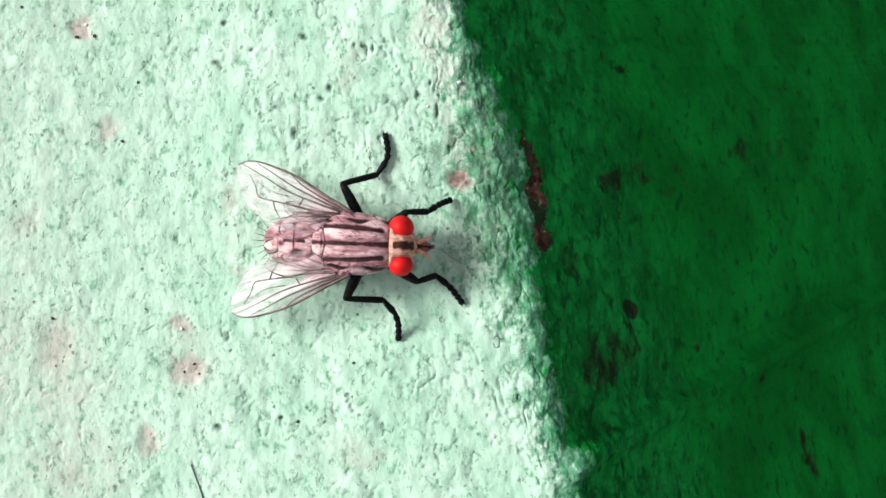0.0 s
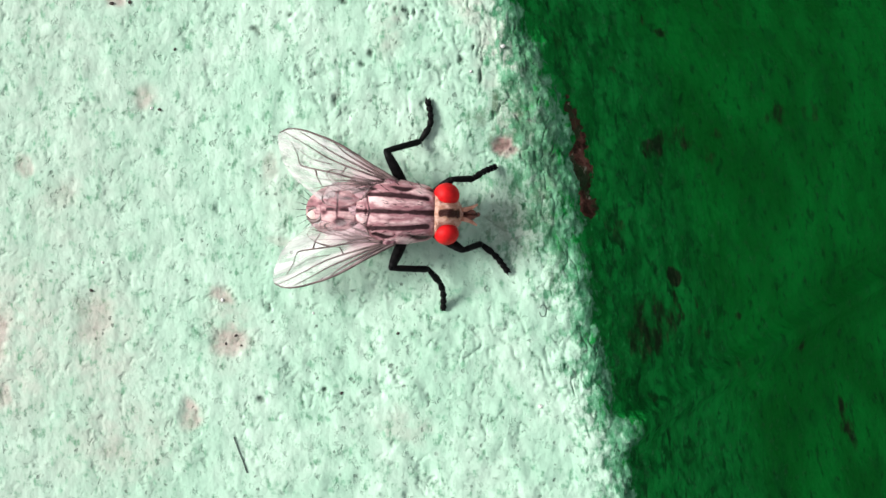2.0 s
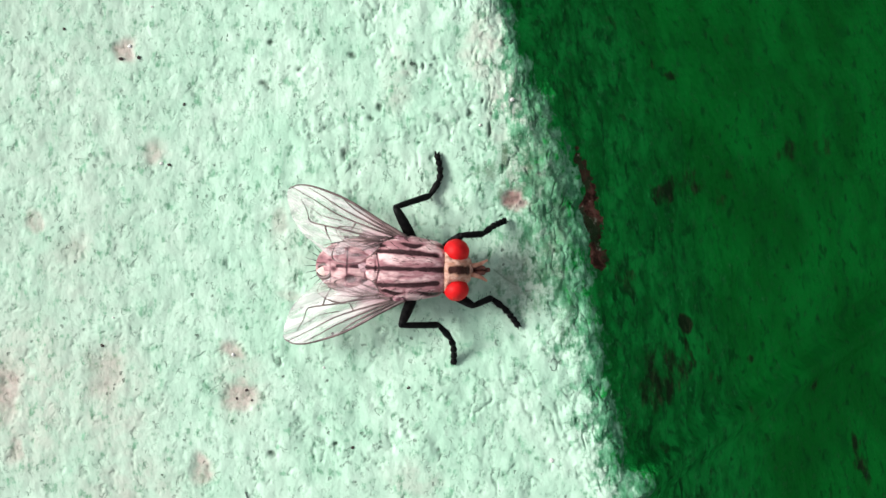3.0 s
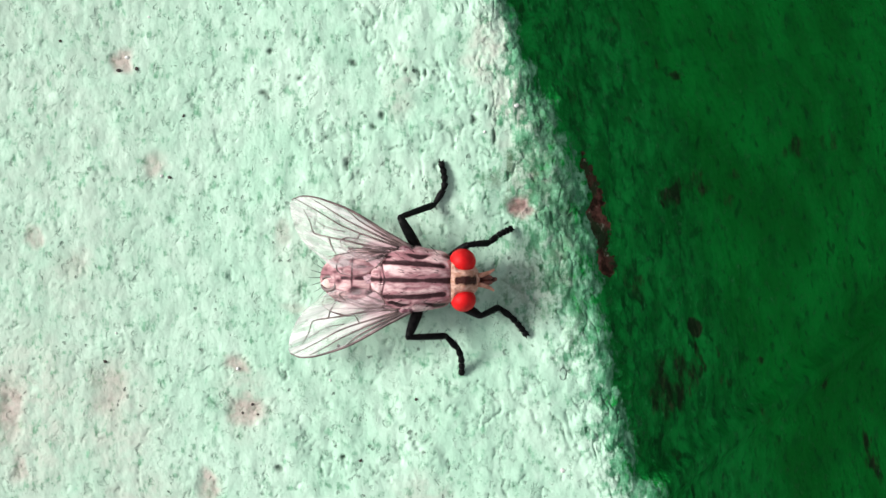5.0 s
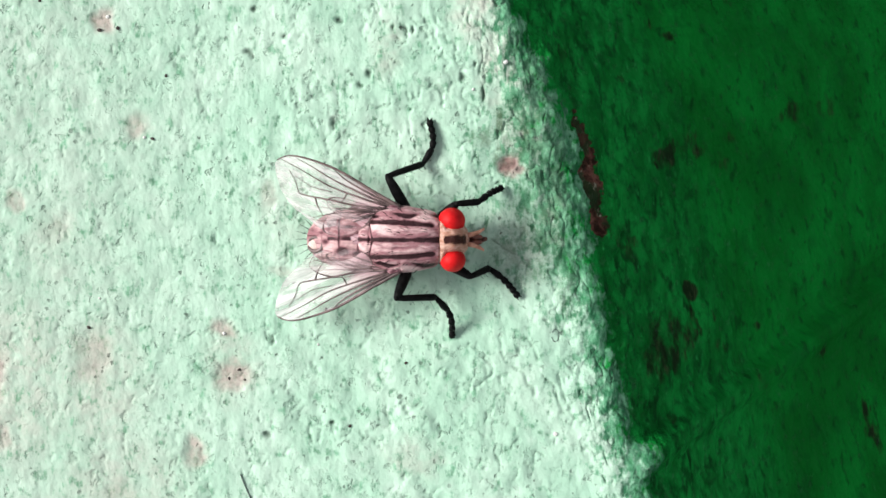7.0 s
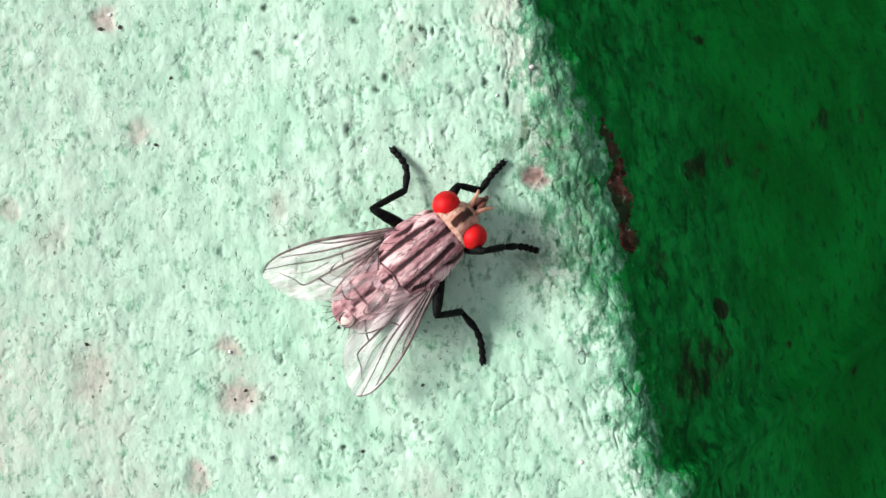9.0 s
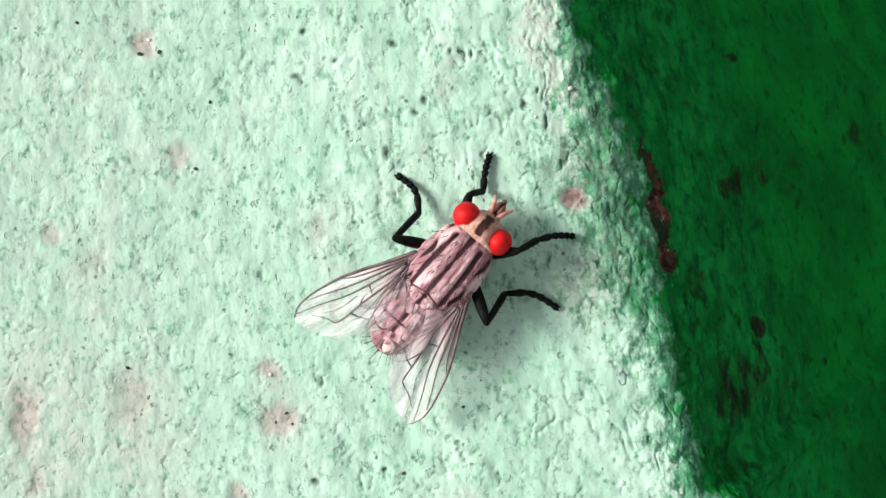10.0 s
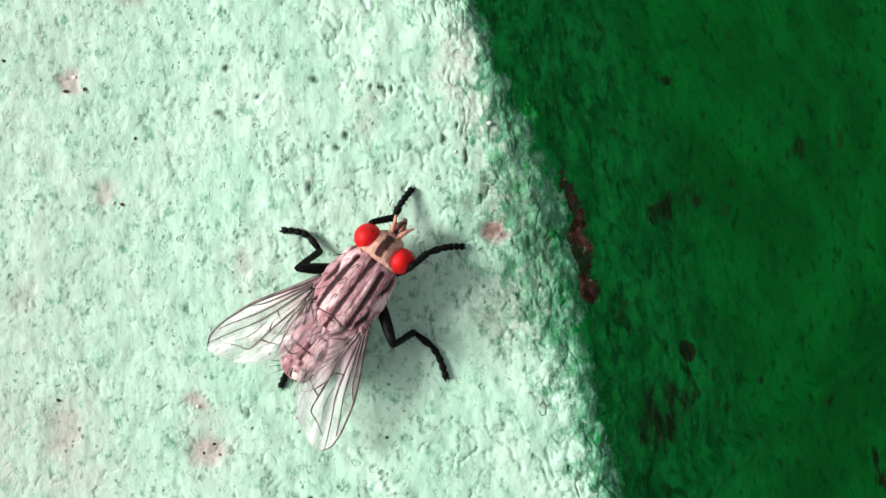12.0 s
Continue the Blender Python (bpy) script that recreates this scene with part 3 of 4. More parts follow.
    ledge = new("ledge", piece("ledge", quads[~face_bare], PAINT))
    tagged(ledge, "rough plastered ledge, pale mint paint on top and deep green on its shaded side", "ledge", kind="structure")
    part("bare_strip", piece("bare_strip", quads[face_bare], PAINT), ledge, "strip of bare reddish-brown plaster where paint flaked off")
    # the masonry below the painted skin closes the form
    corners = [(a, b) for a, b in ((-150, -160), (98, -160), (98, 162), (-150, 162))]
    place = [(ACROSS[0] * a + ALONG[0] * b, ACROSS[1] * a + ALONG[1] * b) for a, b in corners]
    low = float(fall(np.array([98.0]), np.array([0.0]))[0][0])
    v = [(px * MM, py * MM, (-0.9 if a < 0 else low - 0.9) * MM) for (a, b), (px, py) in zip(corners, place)]
    v += [(px * MM, py * MM, -0.2) for px, py in place]
    f = [(0, 1, 5, 4), (1, 2, 6, 5), (2, 3, 7, 6), (3, 0, 4, 7), (7, 6, 5, 4)]
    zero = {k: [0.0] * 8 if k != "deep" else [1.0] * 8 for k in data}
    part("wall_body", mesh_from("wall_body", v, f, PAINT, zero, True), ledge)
    return ledge


LEDGE = build_ledge()


def top_height(x, y):
    """Height of the ledge at a place given in millimetres."""
    hit, at, *_ = LEDGE.ray_cast(Vector((x * MM, y * MM, 0.02)), Vector((0, 0, -1)))
    return at.z / MM if hit else 0.0


# ---- the fly, in millimetres: x ahead, y to its left, z up ----
LEGS = {
    # hip, then for each stance A to D: knee, ankle, toe; and how far the foot bows out
    "left_middle": ((0.5, 1.5, 1.7), ((-0.95, 4.15, 2.2), (1.19, 5.05, 0.9), (1.66, 8.27, 0.1)), ((-0.35, 3.91, 2.2), (1.79, 3.67, 0.9), (2.82, 6.47, 0.1)),
                    ((-0.62, 3.66, 2.2), (1.43, 3.72, 0.9), (2.31, 6.55, 0.1)), ((-0.84, 3.55, 2.2), (0.47, 3.35, 0.9), (0.10, 5.43, 0.1)), -0.50),
    "left_front": ((2.1, 1.1, 1.2), ((3.6, 2.35, 2.0), (5.02, 2.48, 0.8), (6.85, 3.67, 0.1)), ((4.6, 1.75, 1.7), (5.45, 0.65, 0.8), (7.48, 1.09, 0.1)),
                   ((4.4, 2.0, 1.7), (5.1, 1.55, 0.8), (7.24, 2.85, 0.1)), ((4.2, 1.6, 1.7), (5.1, 0.80, 0.8), (6.88, 1.03, 0.1)), 0.10),
    "right_front": ((2.1, -1.1, 1.5), ((4.5, -2.45, 1.7), (5.69, -1.96, 0.8), (7.65, -3.88, 0.1)), ((3.3, -2.4, 1.7), (4.34, -3.0, 0.8), (5.82, -4.55, 0.1)),
                    ((3.7, -2.55, 1.7), (5.0, -3.05, 0.8), (6.71, -4.69, 0.1)), ((3.6, -2.1, 1.7), (4.62, -2.28, 0.8), (6.18, -3.76, 0.1)), 0.15),
    "right_middle": ((0.5, -1.5, 1.7), ((-0.22, -3.78, 2.2), (2.18, -3.82, 0.9), (3.38, -7.2, 0.1)), ((-1.45, -3.65, 2.2), (-0.31, -4.52, 0.9), (-1.28, -7.61, 0.1)),
                     ((-0.86, -4.0, 2.2), (1.12, -3.71, 0.9), (2.49, -6.78, 0.1)), ((-1.14, -4.1, 2.2), (-0.10, -4.60, 0.9), (-1.09, -7.58, 0.1)), 0.45),
    "left_hind": ((-0.8, 1.2, 1.5), *(((-3.0, 2.3, 2.1), (-4.6, 0.9, 0.6), (-4.6, -1.6, 0.1)),) * 4, 0.1),
    "right_hind": ((-0.8, -1.2, 1.5), *(((-3.0, -2.3, 2.1), (-4.6, -0.9, 0.6), (-4.6, 1.6, 0.1)),) * 4, -0.1),
}
SPREAD_HIND = ((-2.7, -2.3, 2.0), (-4.7, -3.6, 0.7), (-7.1, -5.1, 0.1))
TRAILING_HIND = ((-2.9, -2.5, 2.0), (-4.9, -1.9, 0.7), (-7.0, -1.7, 0.1))
STRETCHED_HIND = ((-3.2, 1.6, 2.0), (-6.1, 0.8, 0.8), (-8.4, 0.2, 0.1))
HALF_HIND = ((-3.0, 1.9, 2.0), (-5.3, 0.7, 0.8), (-7.4, -0.4, 0.1))


def leg_chain(hip, joints, lengths):
    """Joints of a leg whose pieces keep their lengths, knee up, and whose foot stands on the ground."""
    out = [Vector(hip)]
    for k, (joint, length) in enumerate(zip(joints, lengths)):
        way = Vector(joint) - out[-1]
        level = math.hypot(way.x, way.y)
        if k < 2 and level < length:
            rise = math.sqrt(length**2 - level**2) * (1 if k == 0 else -1)
            out.append(out[-1] + Vector((way.x, way.y, rise)))
        elif joint is joints[-1]:
            drop = max(-0.8 * length, min(0.8 * length, 0.1 - out[-1].z))
            flat = Vector((way.x, way.y, 0)).normalized() * math.sqrt(length**2 - drop**2)
            out.append(out[-1] + flat + Vector((0, 0, drop)))
        else:
            out.append(out[-1] + way.normalized() * length)
    return out


def leg_pose(a, b):
    """Pose of a piece whose x axis runs from a to b, in metres."""
    x = (b - a).normalized()
    y = Vector((0, 0, 1)).cross(x).normalized()
    z = x.cross(y)
    return Matrix.Translation(a * MM) @ Matrix((x, y, z)).transposed().to_4x4()


# lengths of femur, tibia and foot
LENGTHS = {"left_middle": (3.20, 3.38, 2.98), "left_front": (2.66, 1.95, 2.40), "right_front": (2.84, 2.28, 2.74), "right_middle": (3.45, 3.12, 3.66),
           "left_hind": (2.60, 3.00, 2.80), "right_hind": (2.60, 3.00, 2.80)}


def femur_mesh(n):
    r = [0.20, 0.33, 0.38, 0.36, 0.29, 0.22]
    return joined([tube([(n * u, 0, 0.10 * math.sin(math.pi * u)) for u in (0, 0.15, 0.4, 0.65, 0.88, 1.0)], r, 10), ball((n, 0, 0), (0.19, 0.18, 0.18), 10, 6)])


def tibia_mesh(n):
    return tube([(n * u, 0, 0.03 * math.sin(math.pi * u)) for u in (0, 0.2, 0.55, 0.9, 1.0)], [0.17, 0.215, 0.225, 0.24, 0.19], 9)


def tibia_bristles(n):
    pieces = []
    for k in range(7):
        u, side = 0.25 + 0.11 * k, (-1) ** k
        pieces.append(tube([(n * u, side * 0.10, 0.05), (n * u + 0.26, side * 0.50, 0.16)], [0.028, 0.006], 4))
    return joined(pieces)


def tarsus_mesh(n, bow):
    """Five little joints, the first the longest, then two claws."""
    pieces, cuts = [], (0, 0.38, 0.56, 0.72, 0.86, 1.0)
    bend = lambda u: bow * math.sin(math.pi * min(1.0, u)) * (1.15 - 0.3 * u)  # noqa: E731
    for a, b in zip(cuts, cuts[1:]):
        p, q = (n * a, bend(a), 0), (n * b, bend(b), 0)
        m = tuple(x + 0.7 * (y - x) for x, y in zip(p, q))
        pieces.append(tube([p, m, q], [0.16, 0.255, 0.185], 7))
    for side in (-1, 1):
        pieces.append(tube([(n - 0.05, 0, 0), (n + 0.12, side * 0.13, 0.02), (n + 0.22, side * 0.16, -0.06)], [0.06, 0.05, 0.015], 5))
        pieces.append(ball((n + 0.02, side * 0.10, -0.02), (0.12, 0.08, 0.06), 8, 5))
    for k in range(8):
        u, side = 0.2 + 0.09 * k, (-1) ** k
        pieces.append(tube([(n * u, bend(u) + side * 0.08, 0), (n * u + 0.16, bend(u) + side * 0.27, 0.03)], [0.02, 0.005], 4))
    return joined(pieces)


LEAD = ((0, -0.12), (1.0, -0.26), (2.2, -0.42), (3.6, -0.66), (5.0, -0.82), (6.3, -0.80), (7.5, -0.68), (8.4, -0.38), (8.95, 0.10))
TRAIL = ((0, 0.35), (0.5, 1.9), (1.2, 2.9), (2.4, 3.4), (4.0, 3.25), (5.4, 2.90), (6.9, 2.45), (8.2, 1.55), (8.97, 0.32))
VEINS = (
    (((0.2, 0.0), (2.2, -0.18), (4.0, -0.42), (5.0, -0.74)), 0.045),
    (((0.5, 0.08), (2.5, 0.02), (4.8, -0.12), (6.5, -0.38), (7.6, -0.50)), 0.036),
    (((0.8, 0.16), (2.8, 0.30), (5.0, 0.36), (7.0, 0.10), (8.9, -0.08)), 0.036),
    (((0.8, 0.30), (2.6, 0.85), (4.4, 1.18), (6.3, 1.55), (6.75, 1.46), (7.1, 0.98), (7.9, 0.38)), 0.036),
    (((0.7, 0.40), (2.2, 1.15), (3.8, 1.85), (5.1, 2.72)), 0.034),
    (((0.5, 0.42), (1.6, 1.25), (2.8, 2.25)), 0.030),
    (((0.4, 0.5), (1.2, 1.7), (2.0, 2.7)), 0.030),
    (((0.3, 0.7), (1.0, 2.1), (2.0, 3.2)), 0.026),
    (((1.6, 0.7), (2.8, 1.75), (4.2, 2.55), (5.6, 2.95)), 0.020),
    (((0.3, 0.2), (1.4, 0.55), (2.4, 1.0), (3.4, 1.3)), 0.034),
    (((2.6, 1.0), (3.9, 1.55), (5.2, 1.95)), 0.016),
    (((4.6, 0.65), (6.0, 0.85), (7.3, 0.60)), 0.015),
    (((3.6, 0.33), (3.7, 1.03)), 0.028),
    (((0.6, 0.9), (1.6, 2.0), (2.6, 2.9)), 0.030),
    (((0.9, 0.5), (2.0, 1.5), (3.0, 2.4)), 0.030),
    (((1.2, 0.35), (2.6, 1.3), (3.4, 2.1)), 0.024),
    (((5.5, 1.38), (5.15, 1.85), (4.55, 2.28)), 0.030),
)


def on_wing(a, b, side):
    """Place on a pleated wing; side is 1 on the left."""
    u = a / 8.6
    lift = 0.09 * math.sin(b * 4.6 + 0.5 * a) * min(1, a / 2) + 0.10 * math.sin(math.pi * u) + 0.16 * max(0, b) * (1 - 1.5 * u)
    return (-a, side * -b, lift)


def wing_meshes(side):
    verts, faces, root = [], [], []
    across, down = 44, 18
    lead, trail = np.array(fine_sections(LEAD, 60)), np.array(fine_sections(TRAIL, 60))
    for layer in (0.006, -0.006):
        for i in range(across):
            w = (i / (across - 1)) ** 0.9 * (len(lead) - 1)
            p = [np.interp(w, range(len(lead)), lead[:, k]) for k in (0, 1)]
            q = [np.interp(w, range(len(trail)), trail[:, k]) for k in (0, 1)]
            for j in range(down):
                f = j / (down - 1)
                x, y, z = on_wing(p[0] + f * (q[0] - p[0]), p[1] + f * (q[1] - p[1]), side)
                verts.append((x * MM, y * MM, (z + layer) * MM))
                root.append(float(smooth(4.6, 1.2, -x)))
    half = across * down
    for layer in (0, 1):
        for i in range(across - 1):
            for j in range(down - 1):
                a = layer * half + i * down + j
                quad = (a, a + 1, a + down + 1, a + down)
                faces.append(quad if (layer == 0) == (side > 0) else quad[::-1])
    rim = [i * down for i in range(across)] + [(across - 1) * down + j for j in range(1, down)] + [i * down + down - 1 for i in range(across - 2, -1, -1)]
    for a, b in zip(rim, rim[1:]):
        faces.append((a, b, b + half, a + half))
    veins = []
    for line, r in VEINS + ((LEAD, 0.066),):
        path = [on_wing(*p, side) for p in fine_sections(line, 5 * len(line))]
        veins.append(tube([(x, y, z + 0.02) for x, y, z in path], [1.05 * r * (2.2 - 1.75 * k / (len(path) - 1)) for k in range(len(path))], 5))
    return mesh_from("wing", verts, faces, WING, {"root": root}), mesh_from("veins", *joined(veins), VEIN)


# outlines of the lobes behind each wing root, ahead and left of the fly, and their height
LOBES = {
    1: ((((-1.9, 1.75), (-2.3, 0.95), (-3.4, 0.30), (-4.5, 0.28), (-5.1, 0.62), (-4.95, 1.30), (-4.4, 1.75), (-3.3, 1.95)), 3.62),
        (((-1.7, 1.95), (-2.7, 1.45), (-3.8, 1.50), (-4.6, 1.95), (-4.9, 2.55), (-4.2, 2.75), (-3.0, 2.45)), 3.45)),
    -1: ((((-1.9, -1.75), (-2.2, -1.0), (-3.1, -0.62), (-4.2, -0.75), (-4.9, -1.05), (-4.4, -1.50), (-3.3, -1.90)), 3.62),
         (((-1.8, -1.95), (-3.2, -1.75), (-5.0, -1.25), (-6.1, -1.65), (-5.4, -2.25), (-4.0, -2.50), (-2.8, -2.30)), 3.45)),
}


def lobe_meshes(outline, lift, m):
    """A thin domed lobe and the dark rim round it, in the space of its wing."""
    ring = np.array(outline, float)
    n = len(ring)
    pts = []
    for i in range(n):
        p0, p1, p2, p3 = (ring[(i + k) % n] for k in (-1, 0, 1, 2))
        for f in np.linspace(0, 1, 6, endpoint=False):
            pts.append(0.5 * (2 * p1 + (p2 - p0) * f + (2 * p0 - 5 * p1 + 4 * p2 - p3) * f**2 + (3 * p1 - p0 - 3 * p2 + p3) * f**3))
    pts, mid = np.array(pts), ring.mean(0)
    back = m.inverted()
    height = lambda p, f: lift + 0.10 * (p[0] + 3) + 0.16 * (1 - f * f) - 0.10 * max(0, abs(p[1]) - 1.2)  # noqa: E731
    verts, faces, count = [], [], len(pts)
    for f in (1.0, 0.75, 0.5, 0.25, 0.05):
        for p in pts:
            q = mid + (p - mid) * f
            verts.append(back @ (Vector((q[0], q[1], height(q, f))) * MM))
    for k in range(4):
        for i in range(count):
            a, b = k * count + i, k * count + (i + 1) % count
            faces.append((a, b, b + count, a + count))
    faces.append(tuple(4 * count + i for i in range(count)))
    rim = [back @ (Vector((p[0], p[1], height(p, 1) + 0.02)) * MM) / MM for p in list(pts) + [pts[0]]]
    thick = [0.014 + 0.042 * max(0.0, math.sin(0.31 * i + 40 * lift)) ** 2 for i in range(len(rim))]
    return mesh_from("wing_lobe", verts, faces, MILKY), mesh_from("lobe_rim", *tube(rim, thick, 5), VEIN)


def thorax_band(x, y, z):
    """Three dark lengthwise stripes with paler brown ones beside them, and blotched flanks."""
    if z < -0.2:
        return 0.35
    bow = 1.14 - 0.05 * x * x / 3 - 0.05 * x
    side = abs(y)
    middle = math.exp(-((y / (0.18 + 0.08 * smooth(0.2, 2.6, x))) ** 2)) * (0.75 + 0.25 * smooth(-2.2, -0.9, x))
    inner = math.exp(-(((side - bow) / (0.17 + 0.04 * smooth(-1.5, 0.5, x))) ** 2)) * smooth(-2.3, -1.8, x) * smooth(2.5, 2.0, x)
    outer = 1.3 * math.exp(-(((side - 1.66 + 0.10 * math.sin(3 * x)) / 0.15) ** 2)) * (0.55 + 0.40 * math.sin(2.6 * x + 0.8) * math.copysign(1, y))
    thin = 0.50 * math.exp(-(((side - 0.55) / 0.10) ** 2)) * (0.6 + 0.4 * math.sin(1.7 * x + 1))
    seam = 0.5 * math.exp(-(((x + 0.1) / 0.09) ** 2)) * (side > 1.25)
    fold = 0.80 * math.exp(-(((x + 1.80 + 0.25 * side) / 0.08) ** 2))
    return float(max(middle, inner, outer, thin, seam, fold))


def abdomen_band(x, y, z):
    """Dark middle line, a few soft oval spots, and folds that curve back to the tail."""
    edge = 0.60 * math.exp(-((((x + 6.6) % 1.25) / 0.13) ** 2))
    middle = math.exp(-(((y - 0.05) / 0.13) ** 2)) * (x > -4.9) * (0.75 + 0.25 * math.sin(5 * x))
    spots = 0.0
    for sx, sy, rx, ry, deep in ((-3.9, -0.80, 0.55, 0.34, 1.0), (-2.9, -0.95, 0.50, 0.26, 0.8), (-3.3, 0.85, 0.80, 0.18, 0.8), (-4.6, 1.05, 0.55, 0.24, 0.85), (-5.0, -0.15, 0.34, 0.28, 0.8), (-5.9, 0.62, 0.40, 0.24, 0.5),
                                 (-4.4, -1.45, 0.60, 0.16, 0.8), (-3.0, 1.5, 0.60, 0.14, 0.8), (-5.3, 0.45, 0.30, 0.14, 0.7), (-6.0, -0.8, 0.30, 0.20, 0.8)):
        spots = max(spots, deep * math.exp(-(((x - sx) / rx) ** 2) - ((y - sy) / ry) ** 2))
    spread_out = abs(y) / (1.15 - 0.10 * (x + 4) ** 2 / 4 + 1e-3)
    folds = 0.60 * math.exp(-(((spread_out * 2.2) % 1.0 - 0.5) / 0.13) ** 2) * (0.5 + 0.5 * math.sin(1.9 * x + 3 * y))
    return float(max(edge, middle, spots, folds))


def head_band(x, y, z):
    if z < 0.1:
        return 0.15
    # first term darkens the rear rim to paint the dim gap at the neck
    return float(0.42 * smooth(2.64, 2.50, x) + math.exp(-((y / (0.30 + 0.06 * smooth(3.0, 3.8, x))) ** 2)) * smooth(2.62, 2.95, x) * smooth(4.35, 4.15, x))


def build_fly():
    fly = new("fly")
    tagged(fly, "pink-grey striped fly with red eyes standing on the ledge", "fly")
    thorax = fine_sections(((2.74, 0, 2.65, 0.7, 0.8), (2.58, 0, 2.62, 1.40, 1.25), (2.05, 0, 2.6, 1.86, 1.6), (1.0, 0, 2.55, 2.08, 1.85), (0.1, 0, 2.5, 2.24, 1.95),
                            (-0.8, 0, 2.5, 2.18, 1.9), (-1.5, 0, 2.5, 2.0, 1.75), (-2.05, 0, 2.5, 1.6, 1.45), (-2.35, 0, 2.5, 1.0, 1.0)), 72)
    v, f, tone = loft(thorax, 128, 2.25, thorax_band, 0.13)
    part("thorax", mesh_from("thorax", v, f, THORAX, {"band": tone}), fly, "pink-grey thorax with dark lengthwise stripes")
    scutellum = fine_sections(((-1.85, 0, 3.3, 0.95, 0.55), (-2.2, 0, 3.35, 1.02, 0.62), (-2.6, 0, 3.25, 0.82, 0.55), (-2.9, 0, 3.1, 0.35, 0.3)), 20)
    v, f, tone = loft(scutellum, 40, 2.2, lambda x, y, z: 0.9 * math.exp(-((y / 0.2) ** 2)) + 0.7 * math.exp(-(((x + 1.95) / 0.12) ** 2)))
    part("scutellum", mesh_from("scutellum", v, f, THORAX, {"band": tone}), fly)
    abdomen = fine_sections(((-1.7, 0, 2.1, 1.2, 1.0), (-2.2, 0, 2.1, 1.75, 1.3), (-3.2, 0, 2.1, 1.98, 1.4), (-4.2, 0, 2.05, 1.95, 1.38), (-5.1, 0, 1.95, 1.66, 1.2),
                             (-5.8, 0, 1.85, 1.22, 0.95), (-6.25, 0, 1.78, 0.75, 0.65), (-6.42, 0, 1.75, 0.3, 0.3)), 64)
    v, f, tone = loft(abdomen, 96, 2.0, abdomen_band, 0.06)
    belly = part("abdomen", mesh_from("abdomen", v, f, ABDOMEN, {"band": tone}), fly, "pink-grey chequered abdomen")
    part("tail_plate", mesh_from("tail_plate", *ball((-5.72, -0.34, 2.72), (0.46, 0.34, 0.11), 16, 10), CREAM), belly, "cream plate near the tail tip")
    ring = [(-5.72 + 0.52 * math.cos(a), -0.34 + 0.46 * math.sin(a), 2.76 + 0.14 * math.cos(a)) for a in np.linspace(-2.9, 2.6, 16)]
    part("tail_ring", mesh_from("tail_ring", *tube(ring, [0.07 + 0.10 * math.sin(math.pi * k / 15) for k in range(16)], 6), VEIN), belly, "dark crescent round the tail plate")
    for a in np.linspace(-1.15, 1.15, 9):
        p = Vector((-6.15 + 0.35 * abs(a), -0.85 * math.sin(a), 2.0))
        d = Vector((-math.cos(a * 0.9), -math.sin(a * 0.9), 0.12))
        part("tail_bristle", mesh_from("tail_bristle", *tube([tuple(p), tuple(p + d * 0.4), tuple(p + d * 1.1 + Vector((0, 0, -0.1)))], [0.035, 0.026, 0.006], 5), LEG), belly)
    head = fine_sections(((2.40, 0, 2.6, 0.9, 0.85), (2.54, 0, 2.65, 1.66, 1.22), (2.74, 0, 2.7, 1.60, 1.36), (2.98, 0, 2.75, 1.12, 1.40), (3.5, 0, 2.7, 0.98, 1.40), (3.95, 0, 2.5, 0.95, 1.2),
                          (4.22, 0, 2.3, 0.75, 0.95), (4.38, 0, 2.15, 0.4, 0.6), (4.45, 0, 2.1, 0.15, 0.3)), 48)
    v, f, tone = loft(head, 64, 2.2, head_band)
    skull = part("head", mesh_from("head", v, f, HEAD, {"band": tone}), fly, "golden-tan head with a dark band between the eyes")
    part("eye", mesh_from("eye", *ball((3.28, 1.26, 2.95), (0.88, 0.84, 1.12), 40, 26), EYE), skull, "glossy red compound eye")
    part("eye", mesh_from("eye", *ball((3.34, -1.33, 2.95), (0.85, 0.79, 1.12), 40, 26), EYE), skull, "glossy red compound eye")
    for side in (1, -1):
        part("antenna", mesh_from("antenna", *tube([(4.25, side * 0.28, 2.75), (4.70, side * 0.36, 2.6), (5.05, side * 0.50, 2.45), (5.40, side * 0.72, 2.4)], [0.16, 0.17, 0.13, 0.07], 9), ANTENNA), skull, "tan antenna")
        part("antenna_lobe", mesh_from("antenna_lobe", *ball((4.85, side * 0.17, 2.45), (0.46, 0.20, 0.26), 14, 9), LOBE), skull, "dark brown antenna lobe")
    part("proboscis", mesh_from("proboscis", *tube([(4.4, 0, 2.0), (4.9, 0, 1.6), (5.25, 0, 1.9), (5.5, 0.05, 2.2)], [0.32, 0.26, 0.20, 0.14], 10), LOBE), skull, "dark brown mouthpart")
    hairs = []
    for k in range(64):
        a, x = random.uniform(-1.5, 1.5), random.uniform(-2.2, 2.2)
        _, _, cz, ry, rz = min(thorax, key=lambda r: abs(r[0] - x))
        p = Vector((x, ry * math.sin(a) * 0.98, cz + rz * math.cos(a) * 0.98))
        d = Vector((-0.75, math.sin(a) * 0.7, math.cos(a) * 0.55)).normalized() * random.uniform(0.35, 0.75)
        hairs.append(tube([tuple(p), tuple(p + d * 0.6), tuple(p + d)], [0.022, 0.016, 0.004], 4))
    tagged(part("bristles", mesh_from("bristles", *joined(hairs), LEG), fly, "fine black bristles"), kind="stuff")
    wings = []
    for side, tip in ((1, (-8.35, 5.35, 2.2)), (-1, (-8.2, -5.15, 2.2))):
        root = Vector((-0.15, side * 2.0, 3.3))
        x = -(Vector(tip) - root).normalized()
        y = Vector((0, 0, 1)).cross(x).normalized()
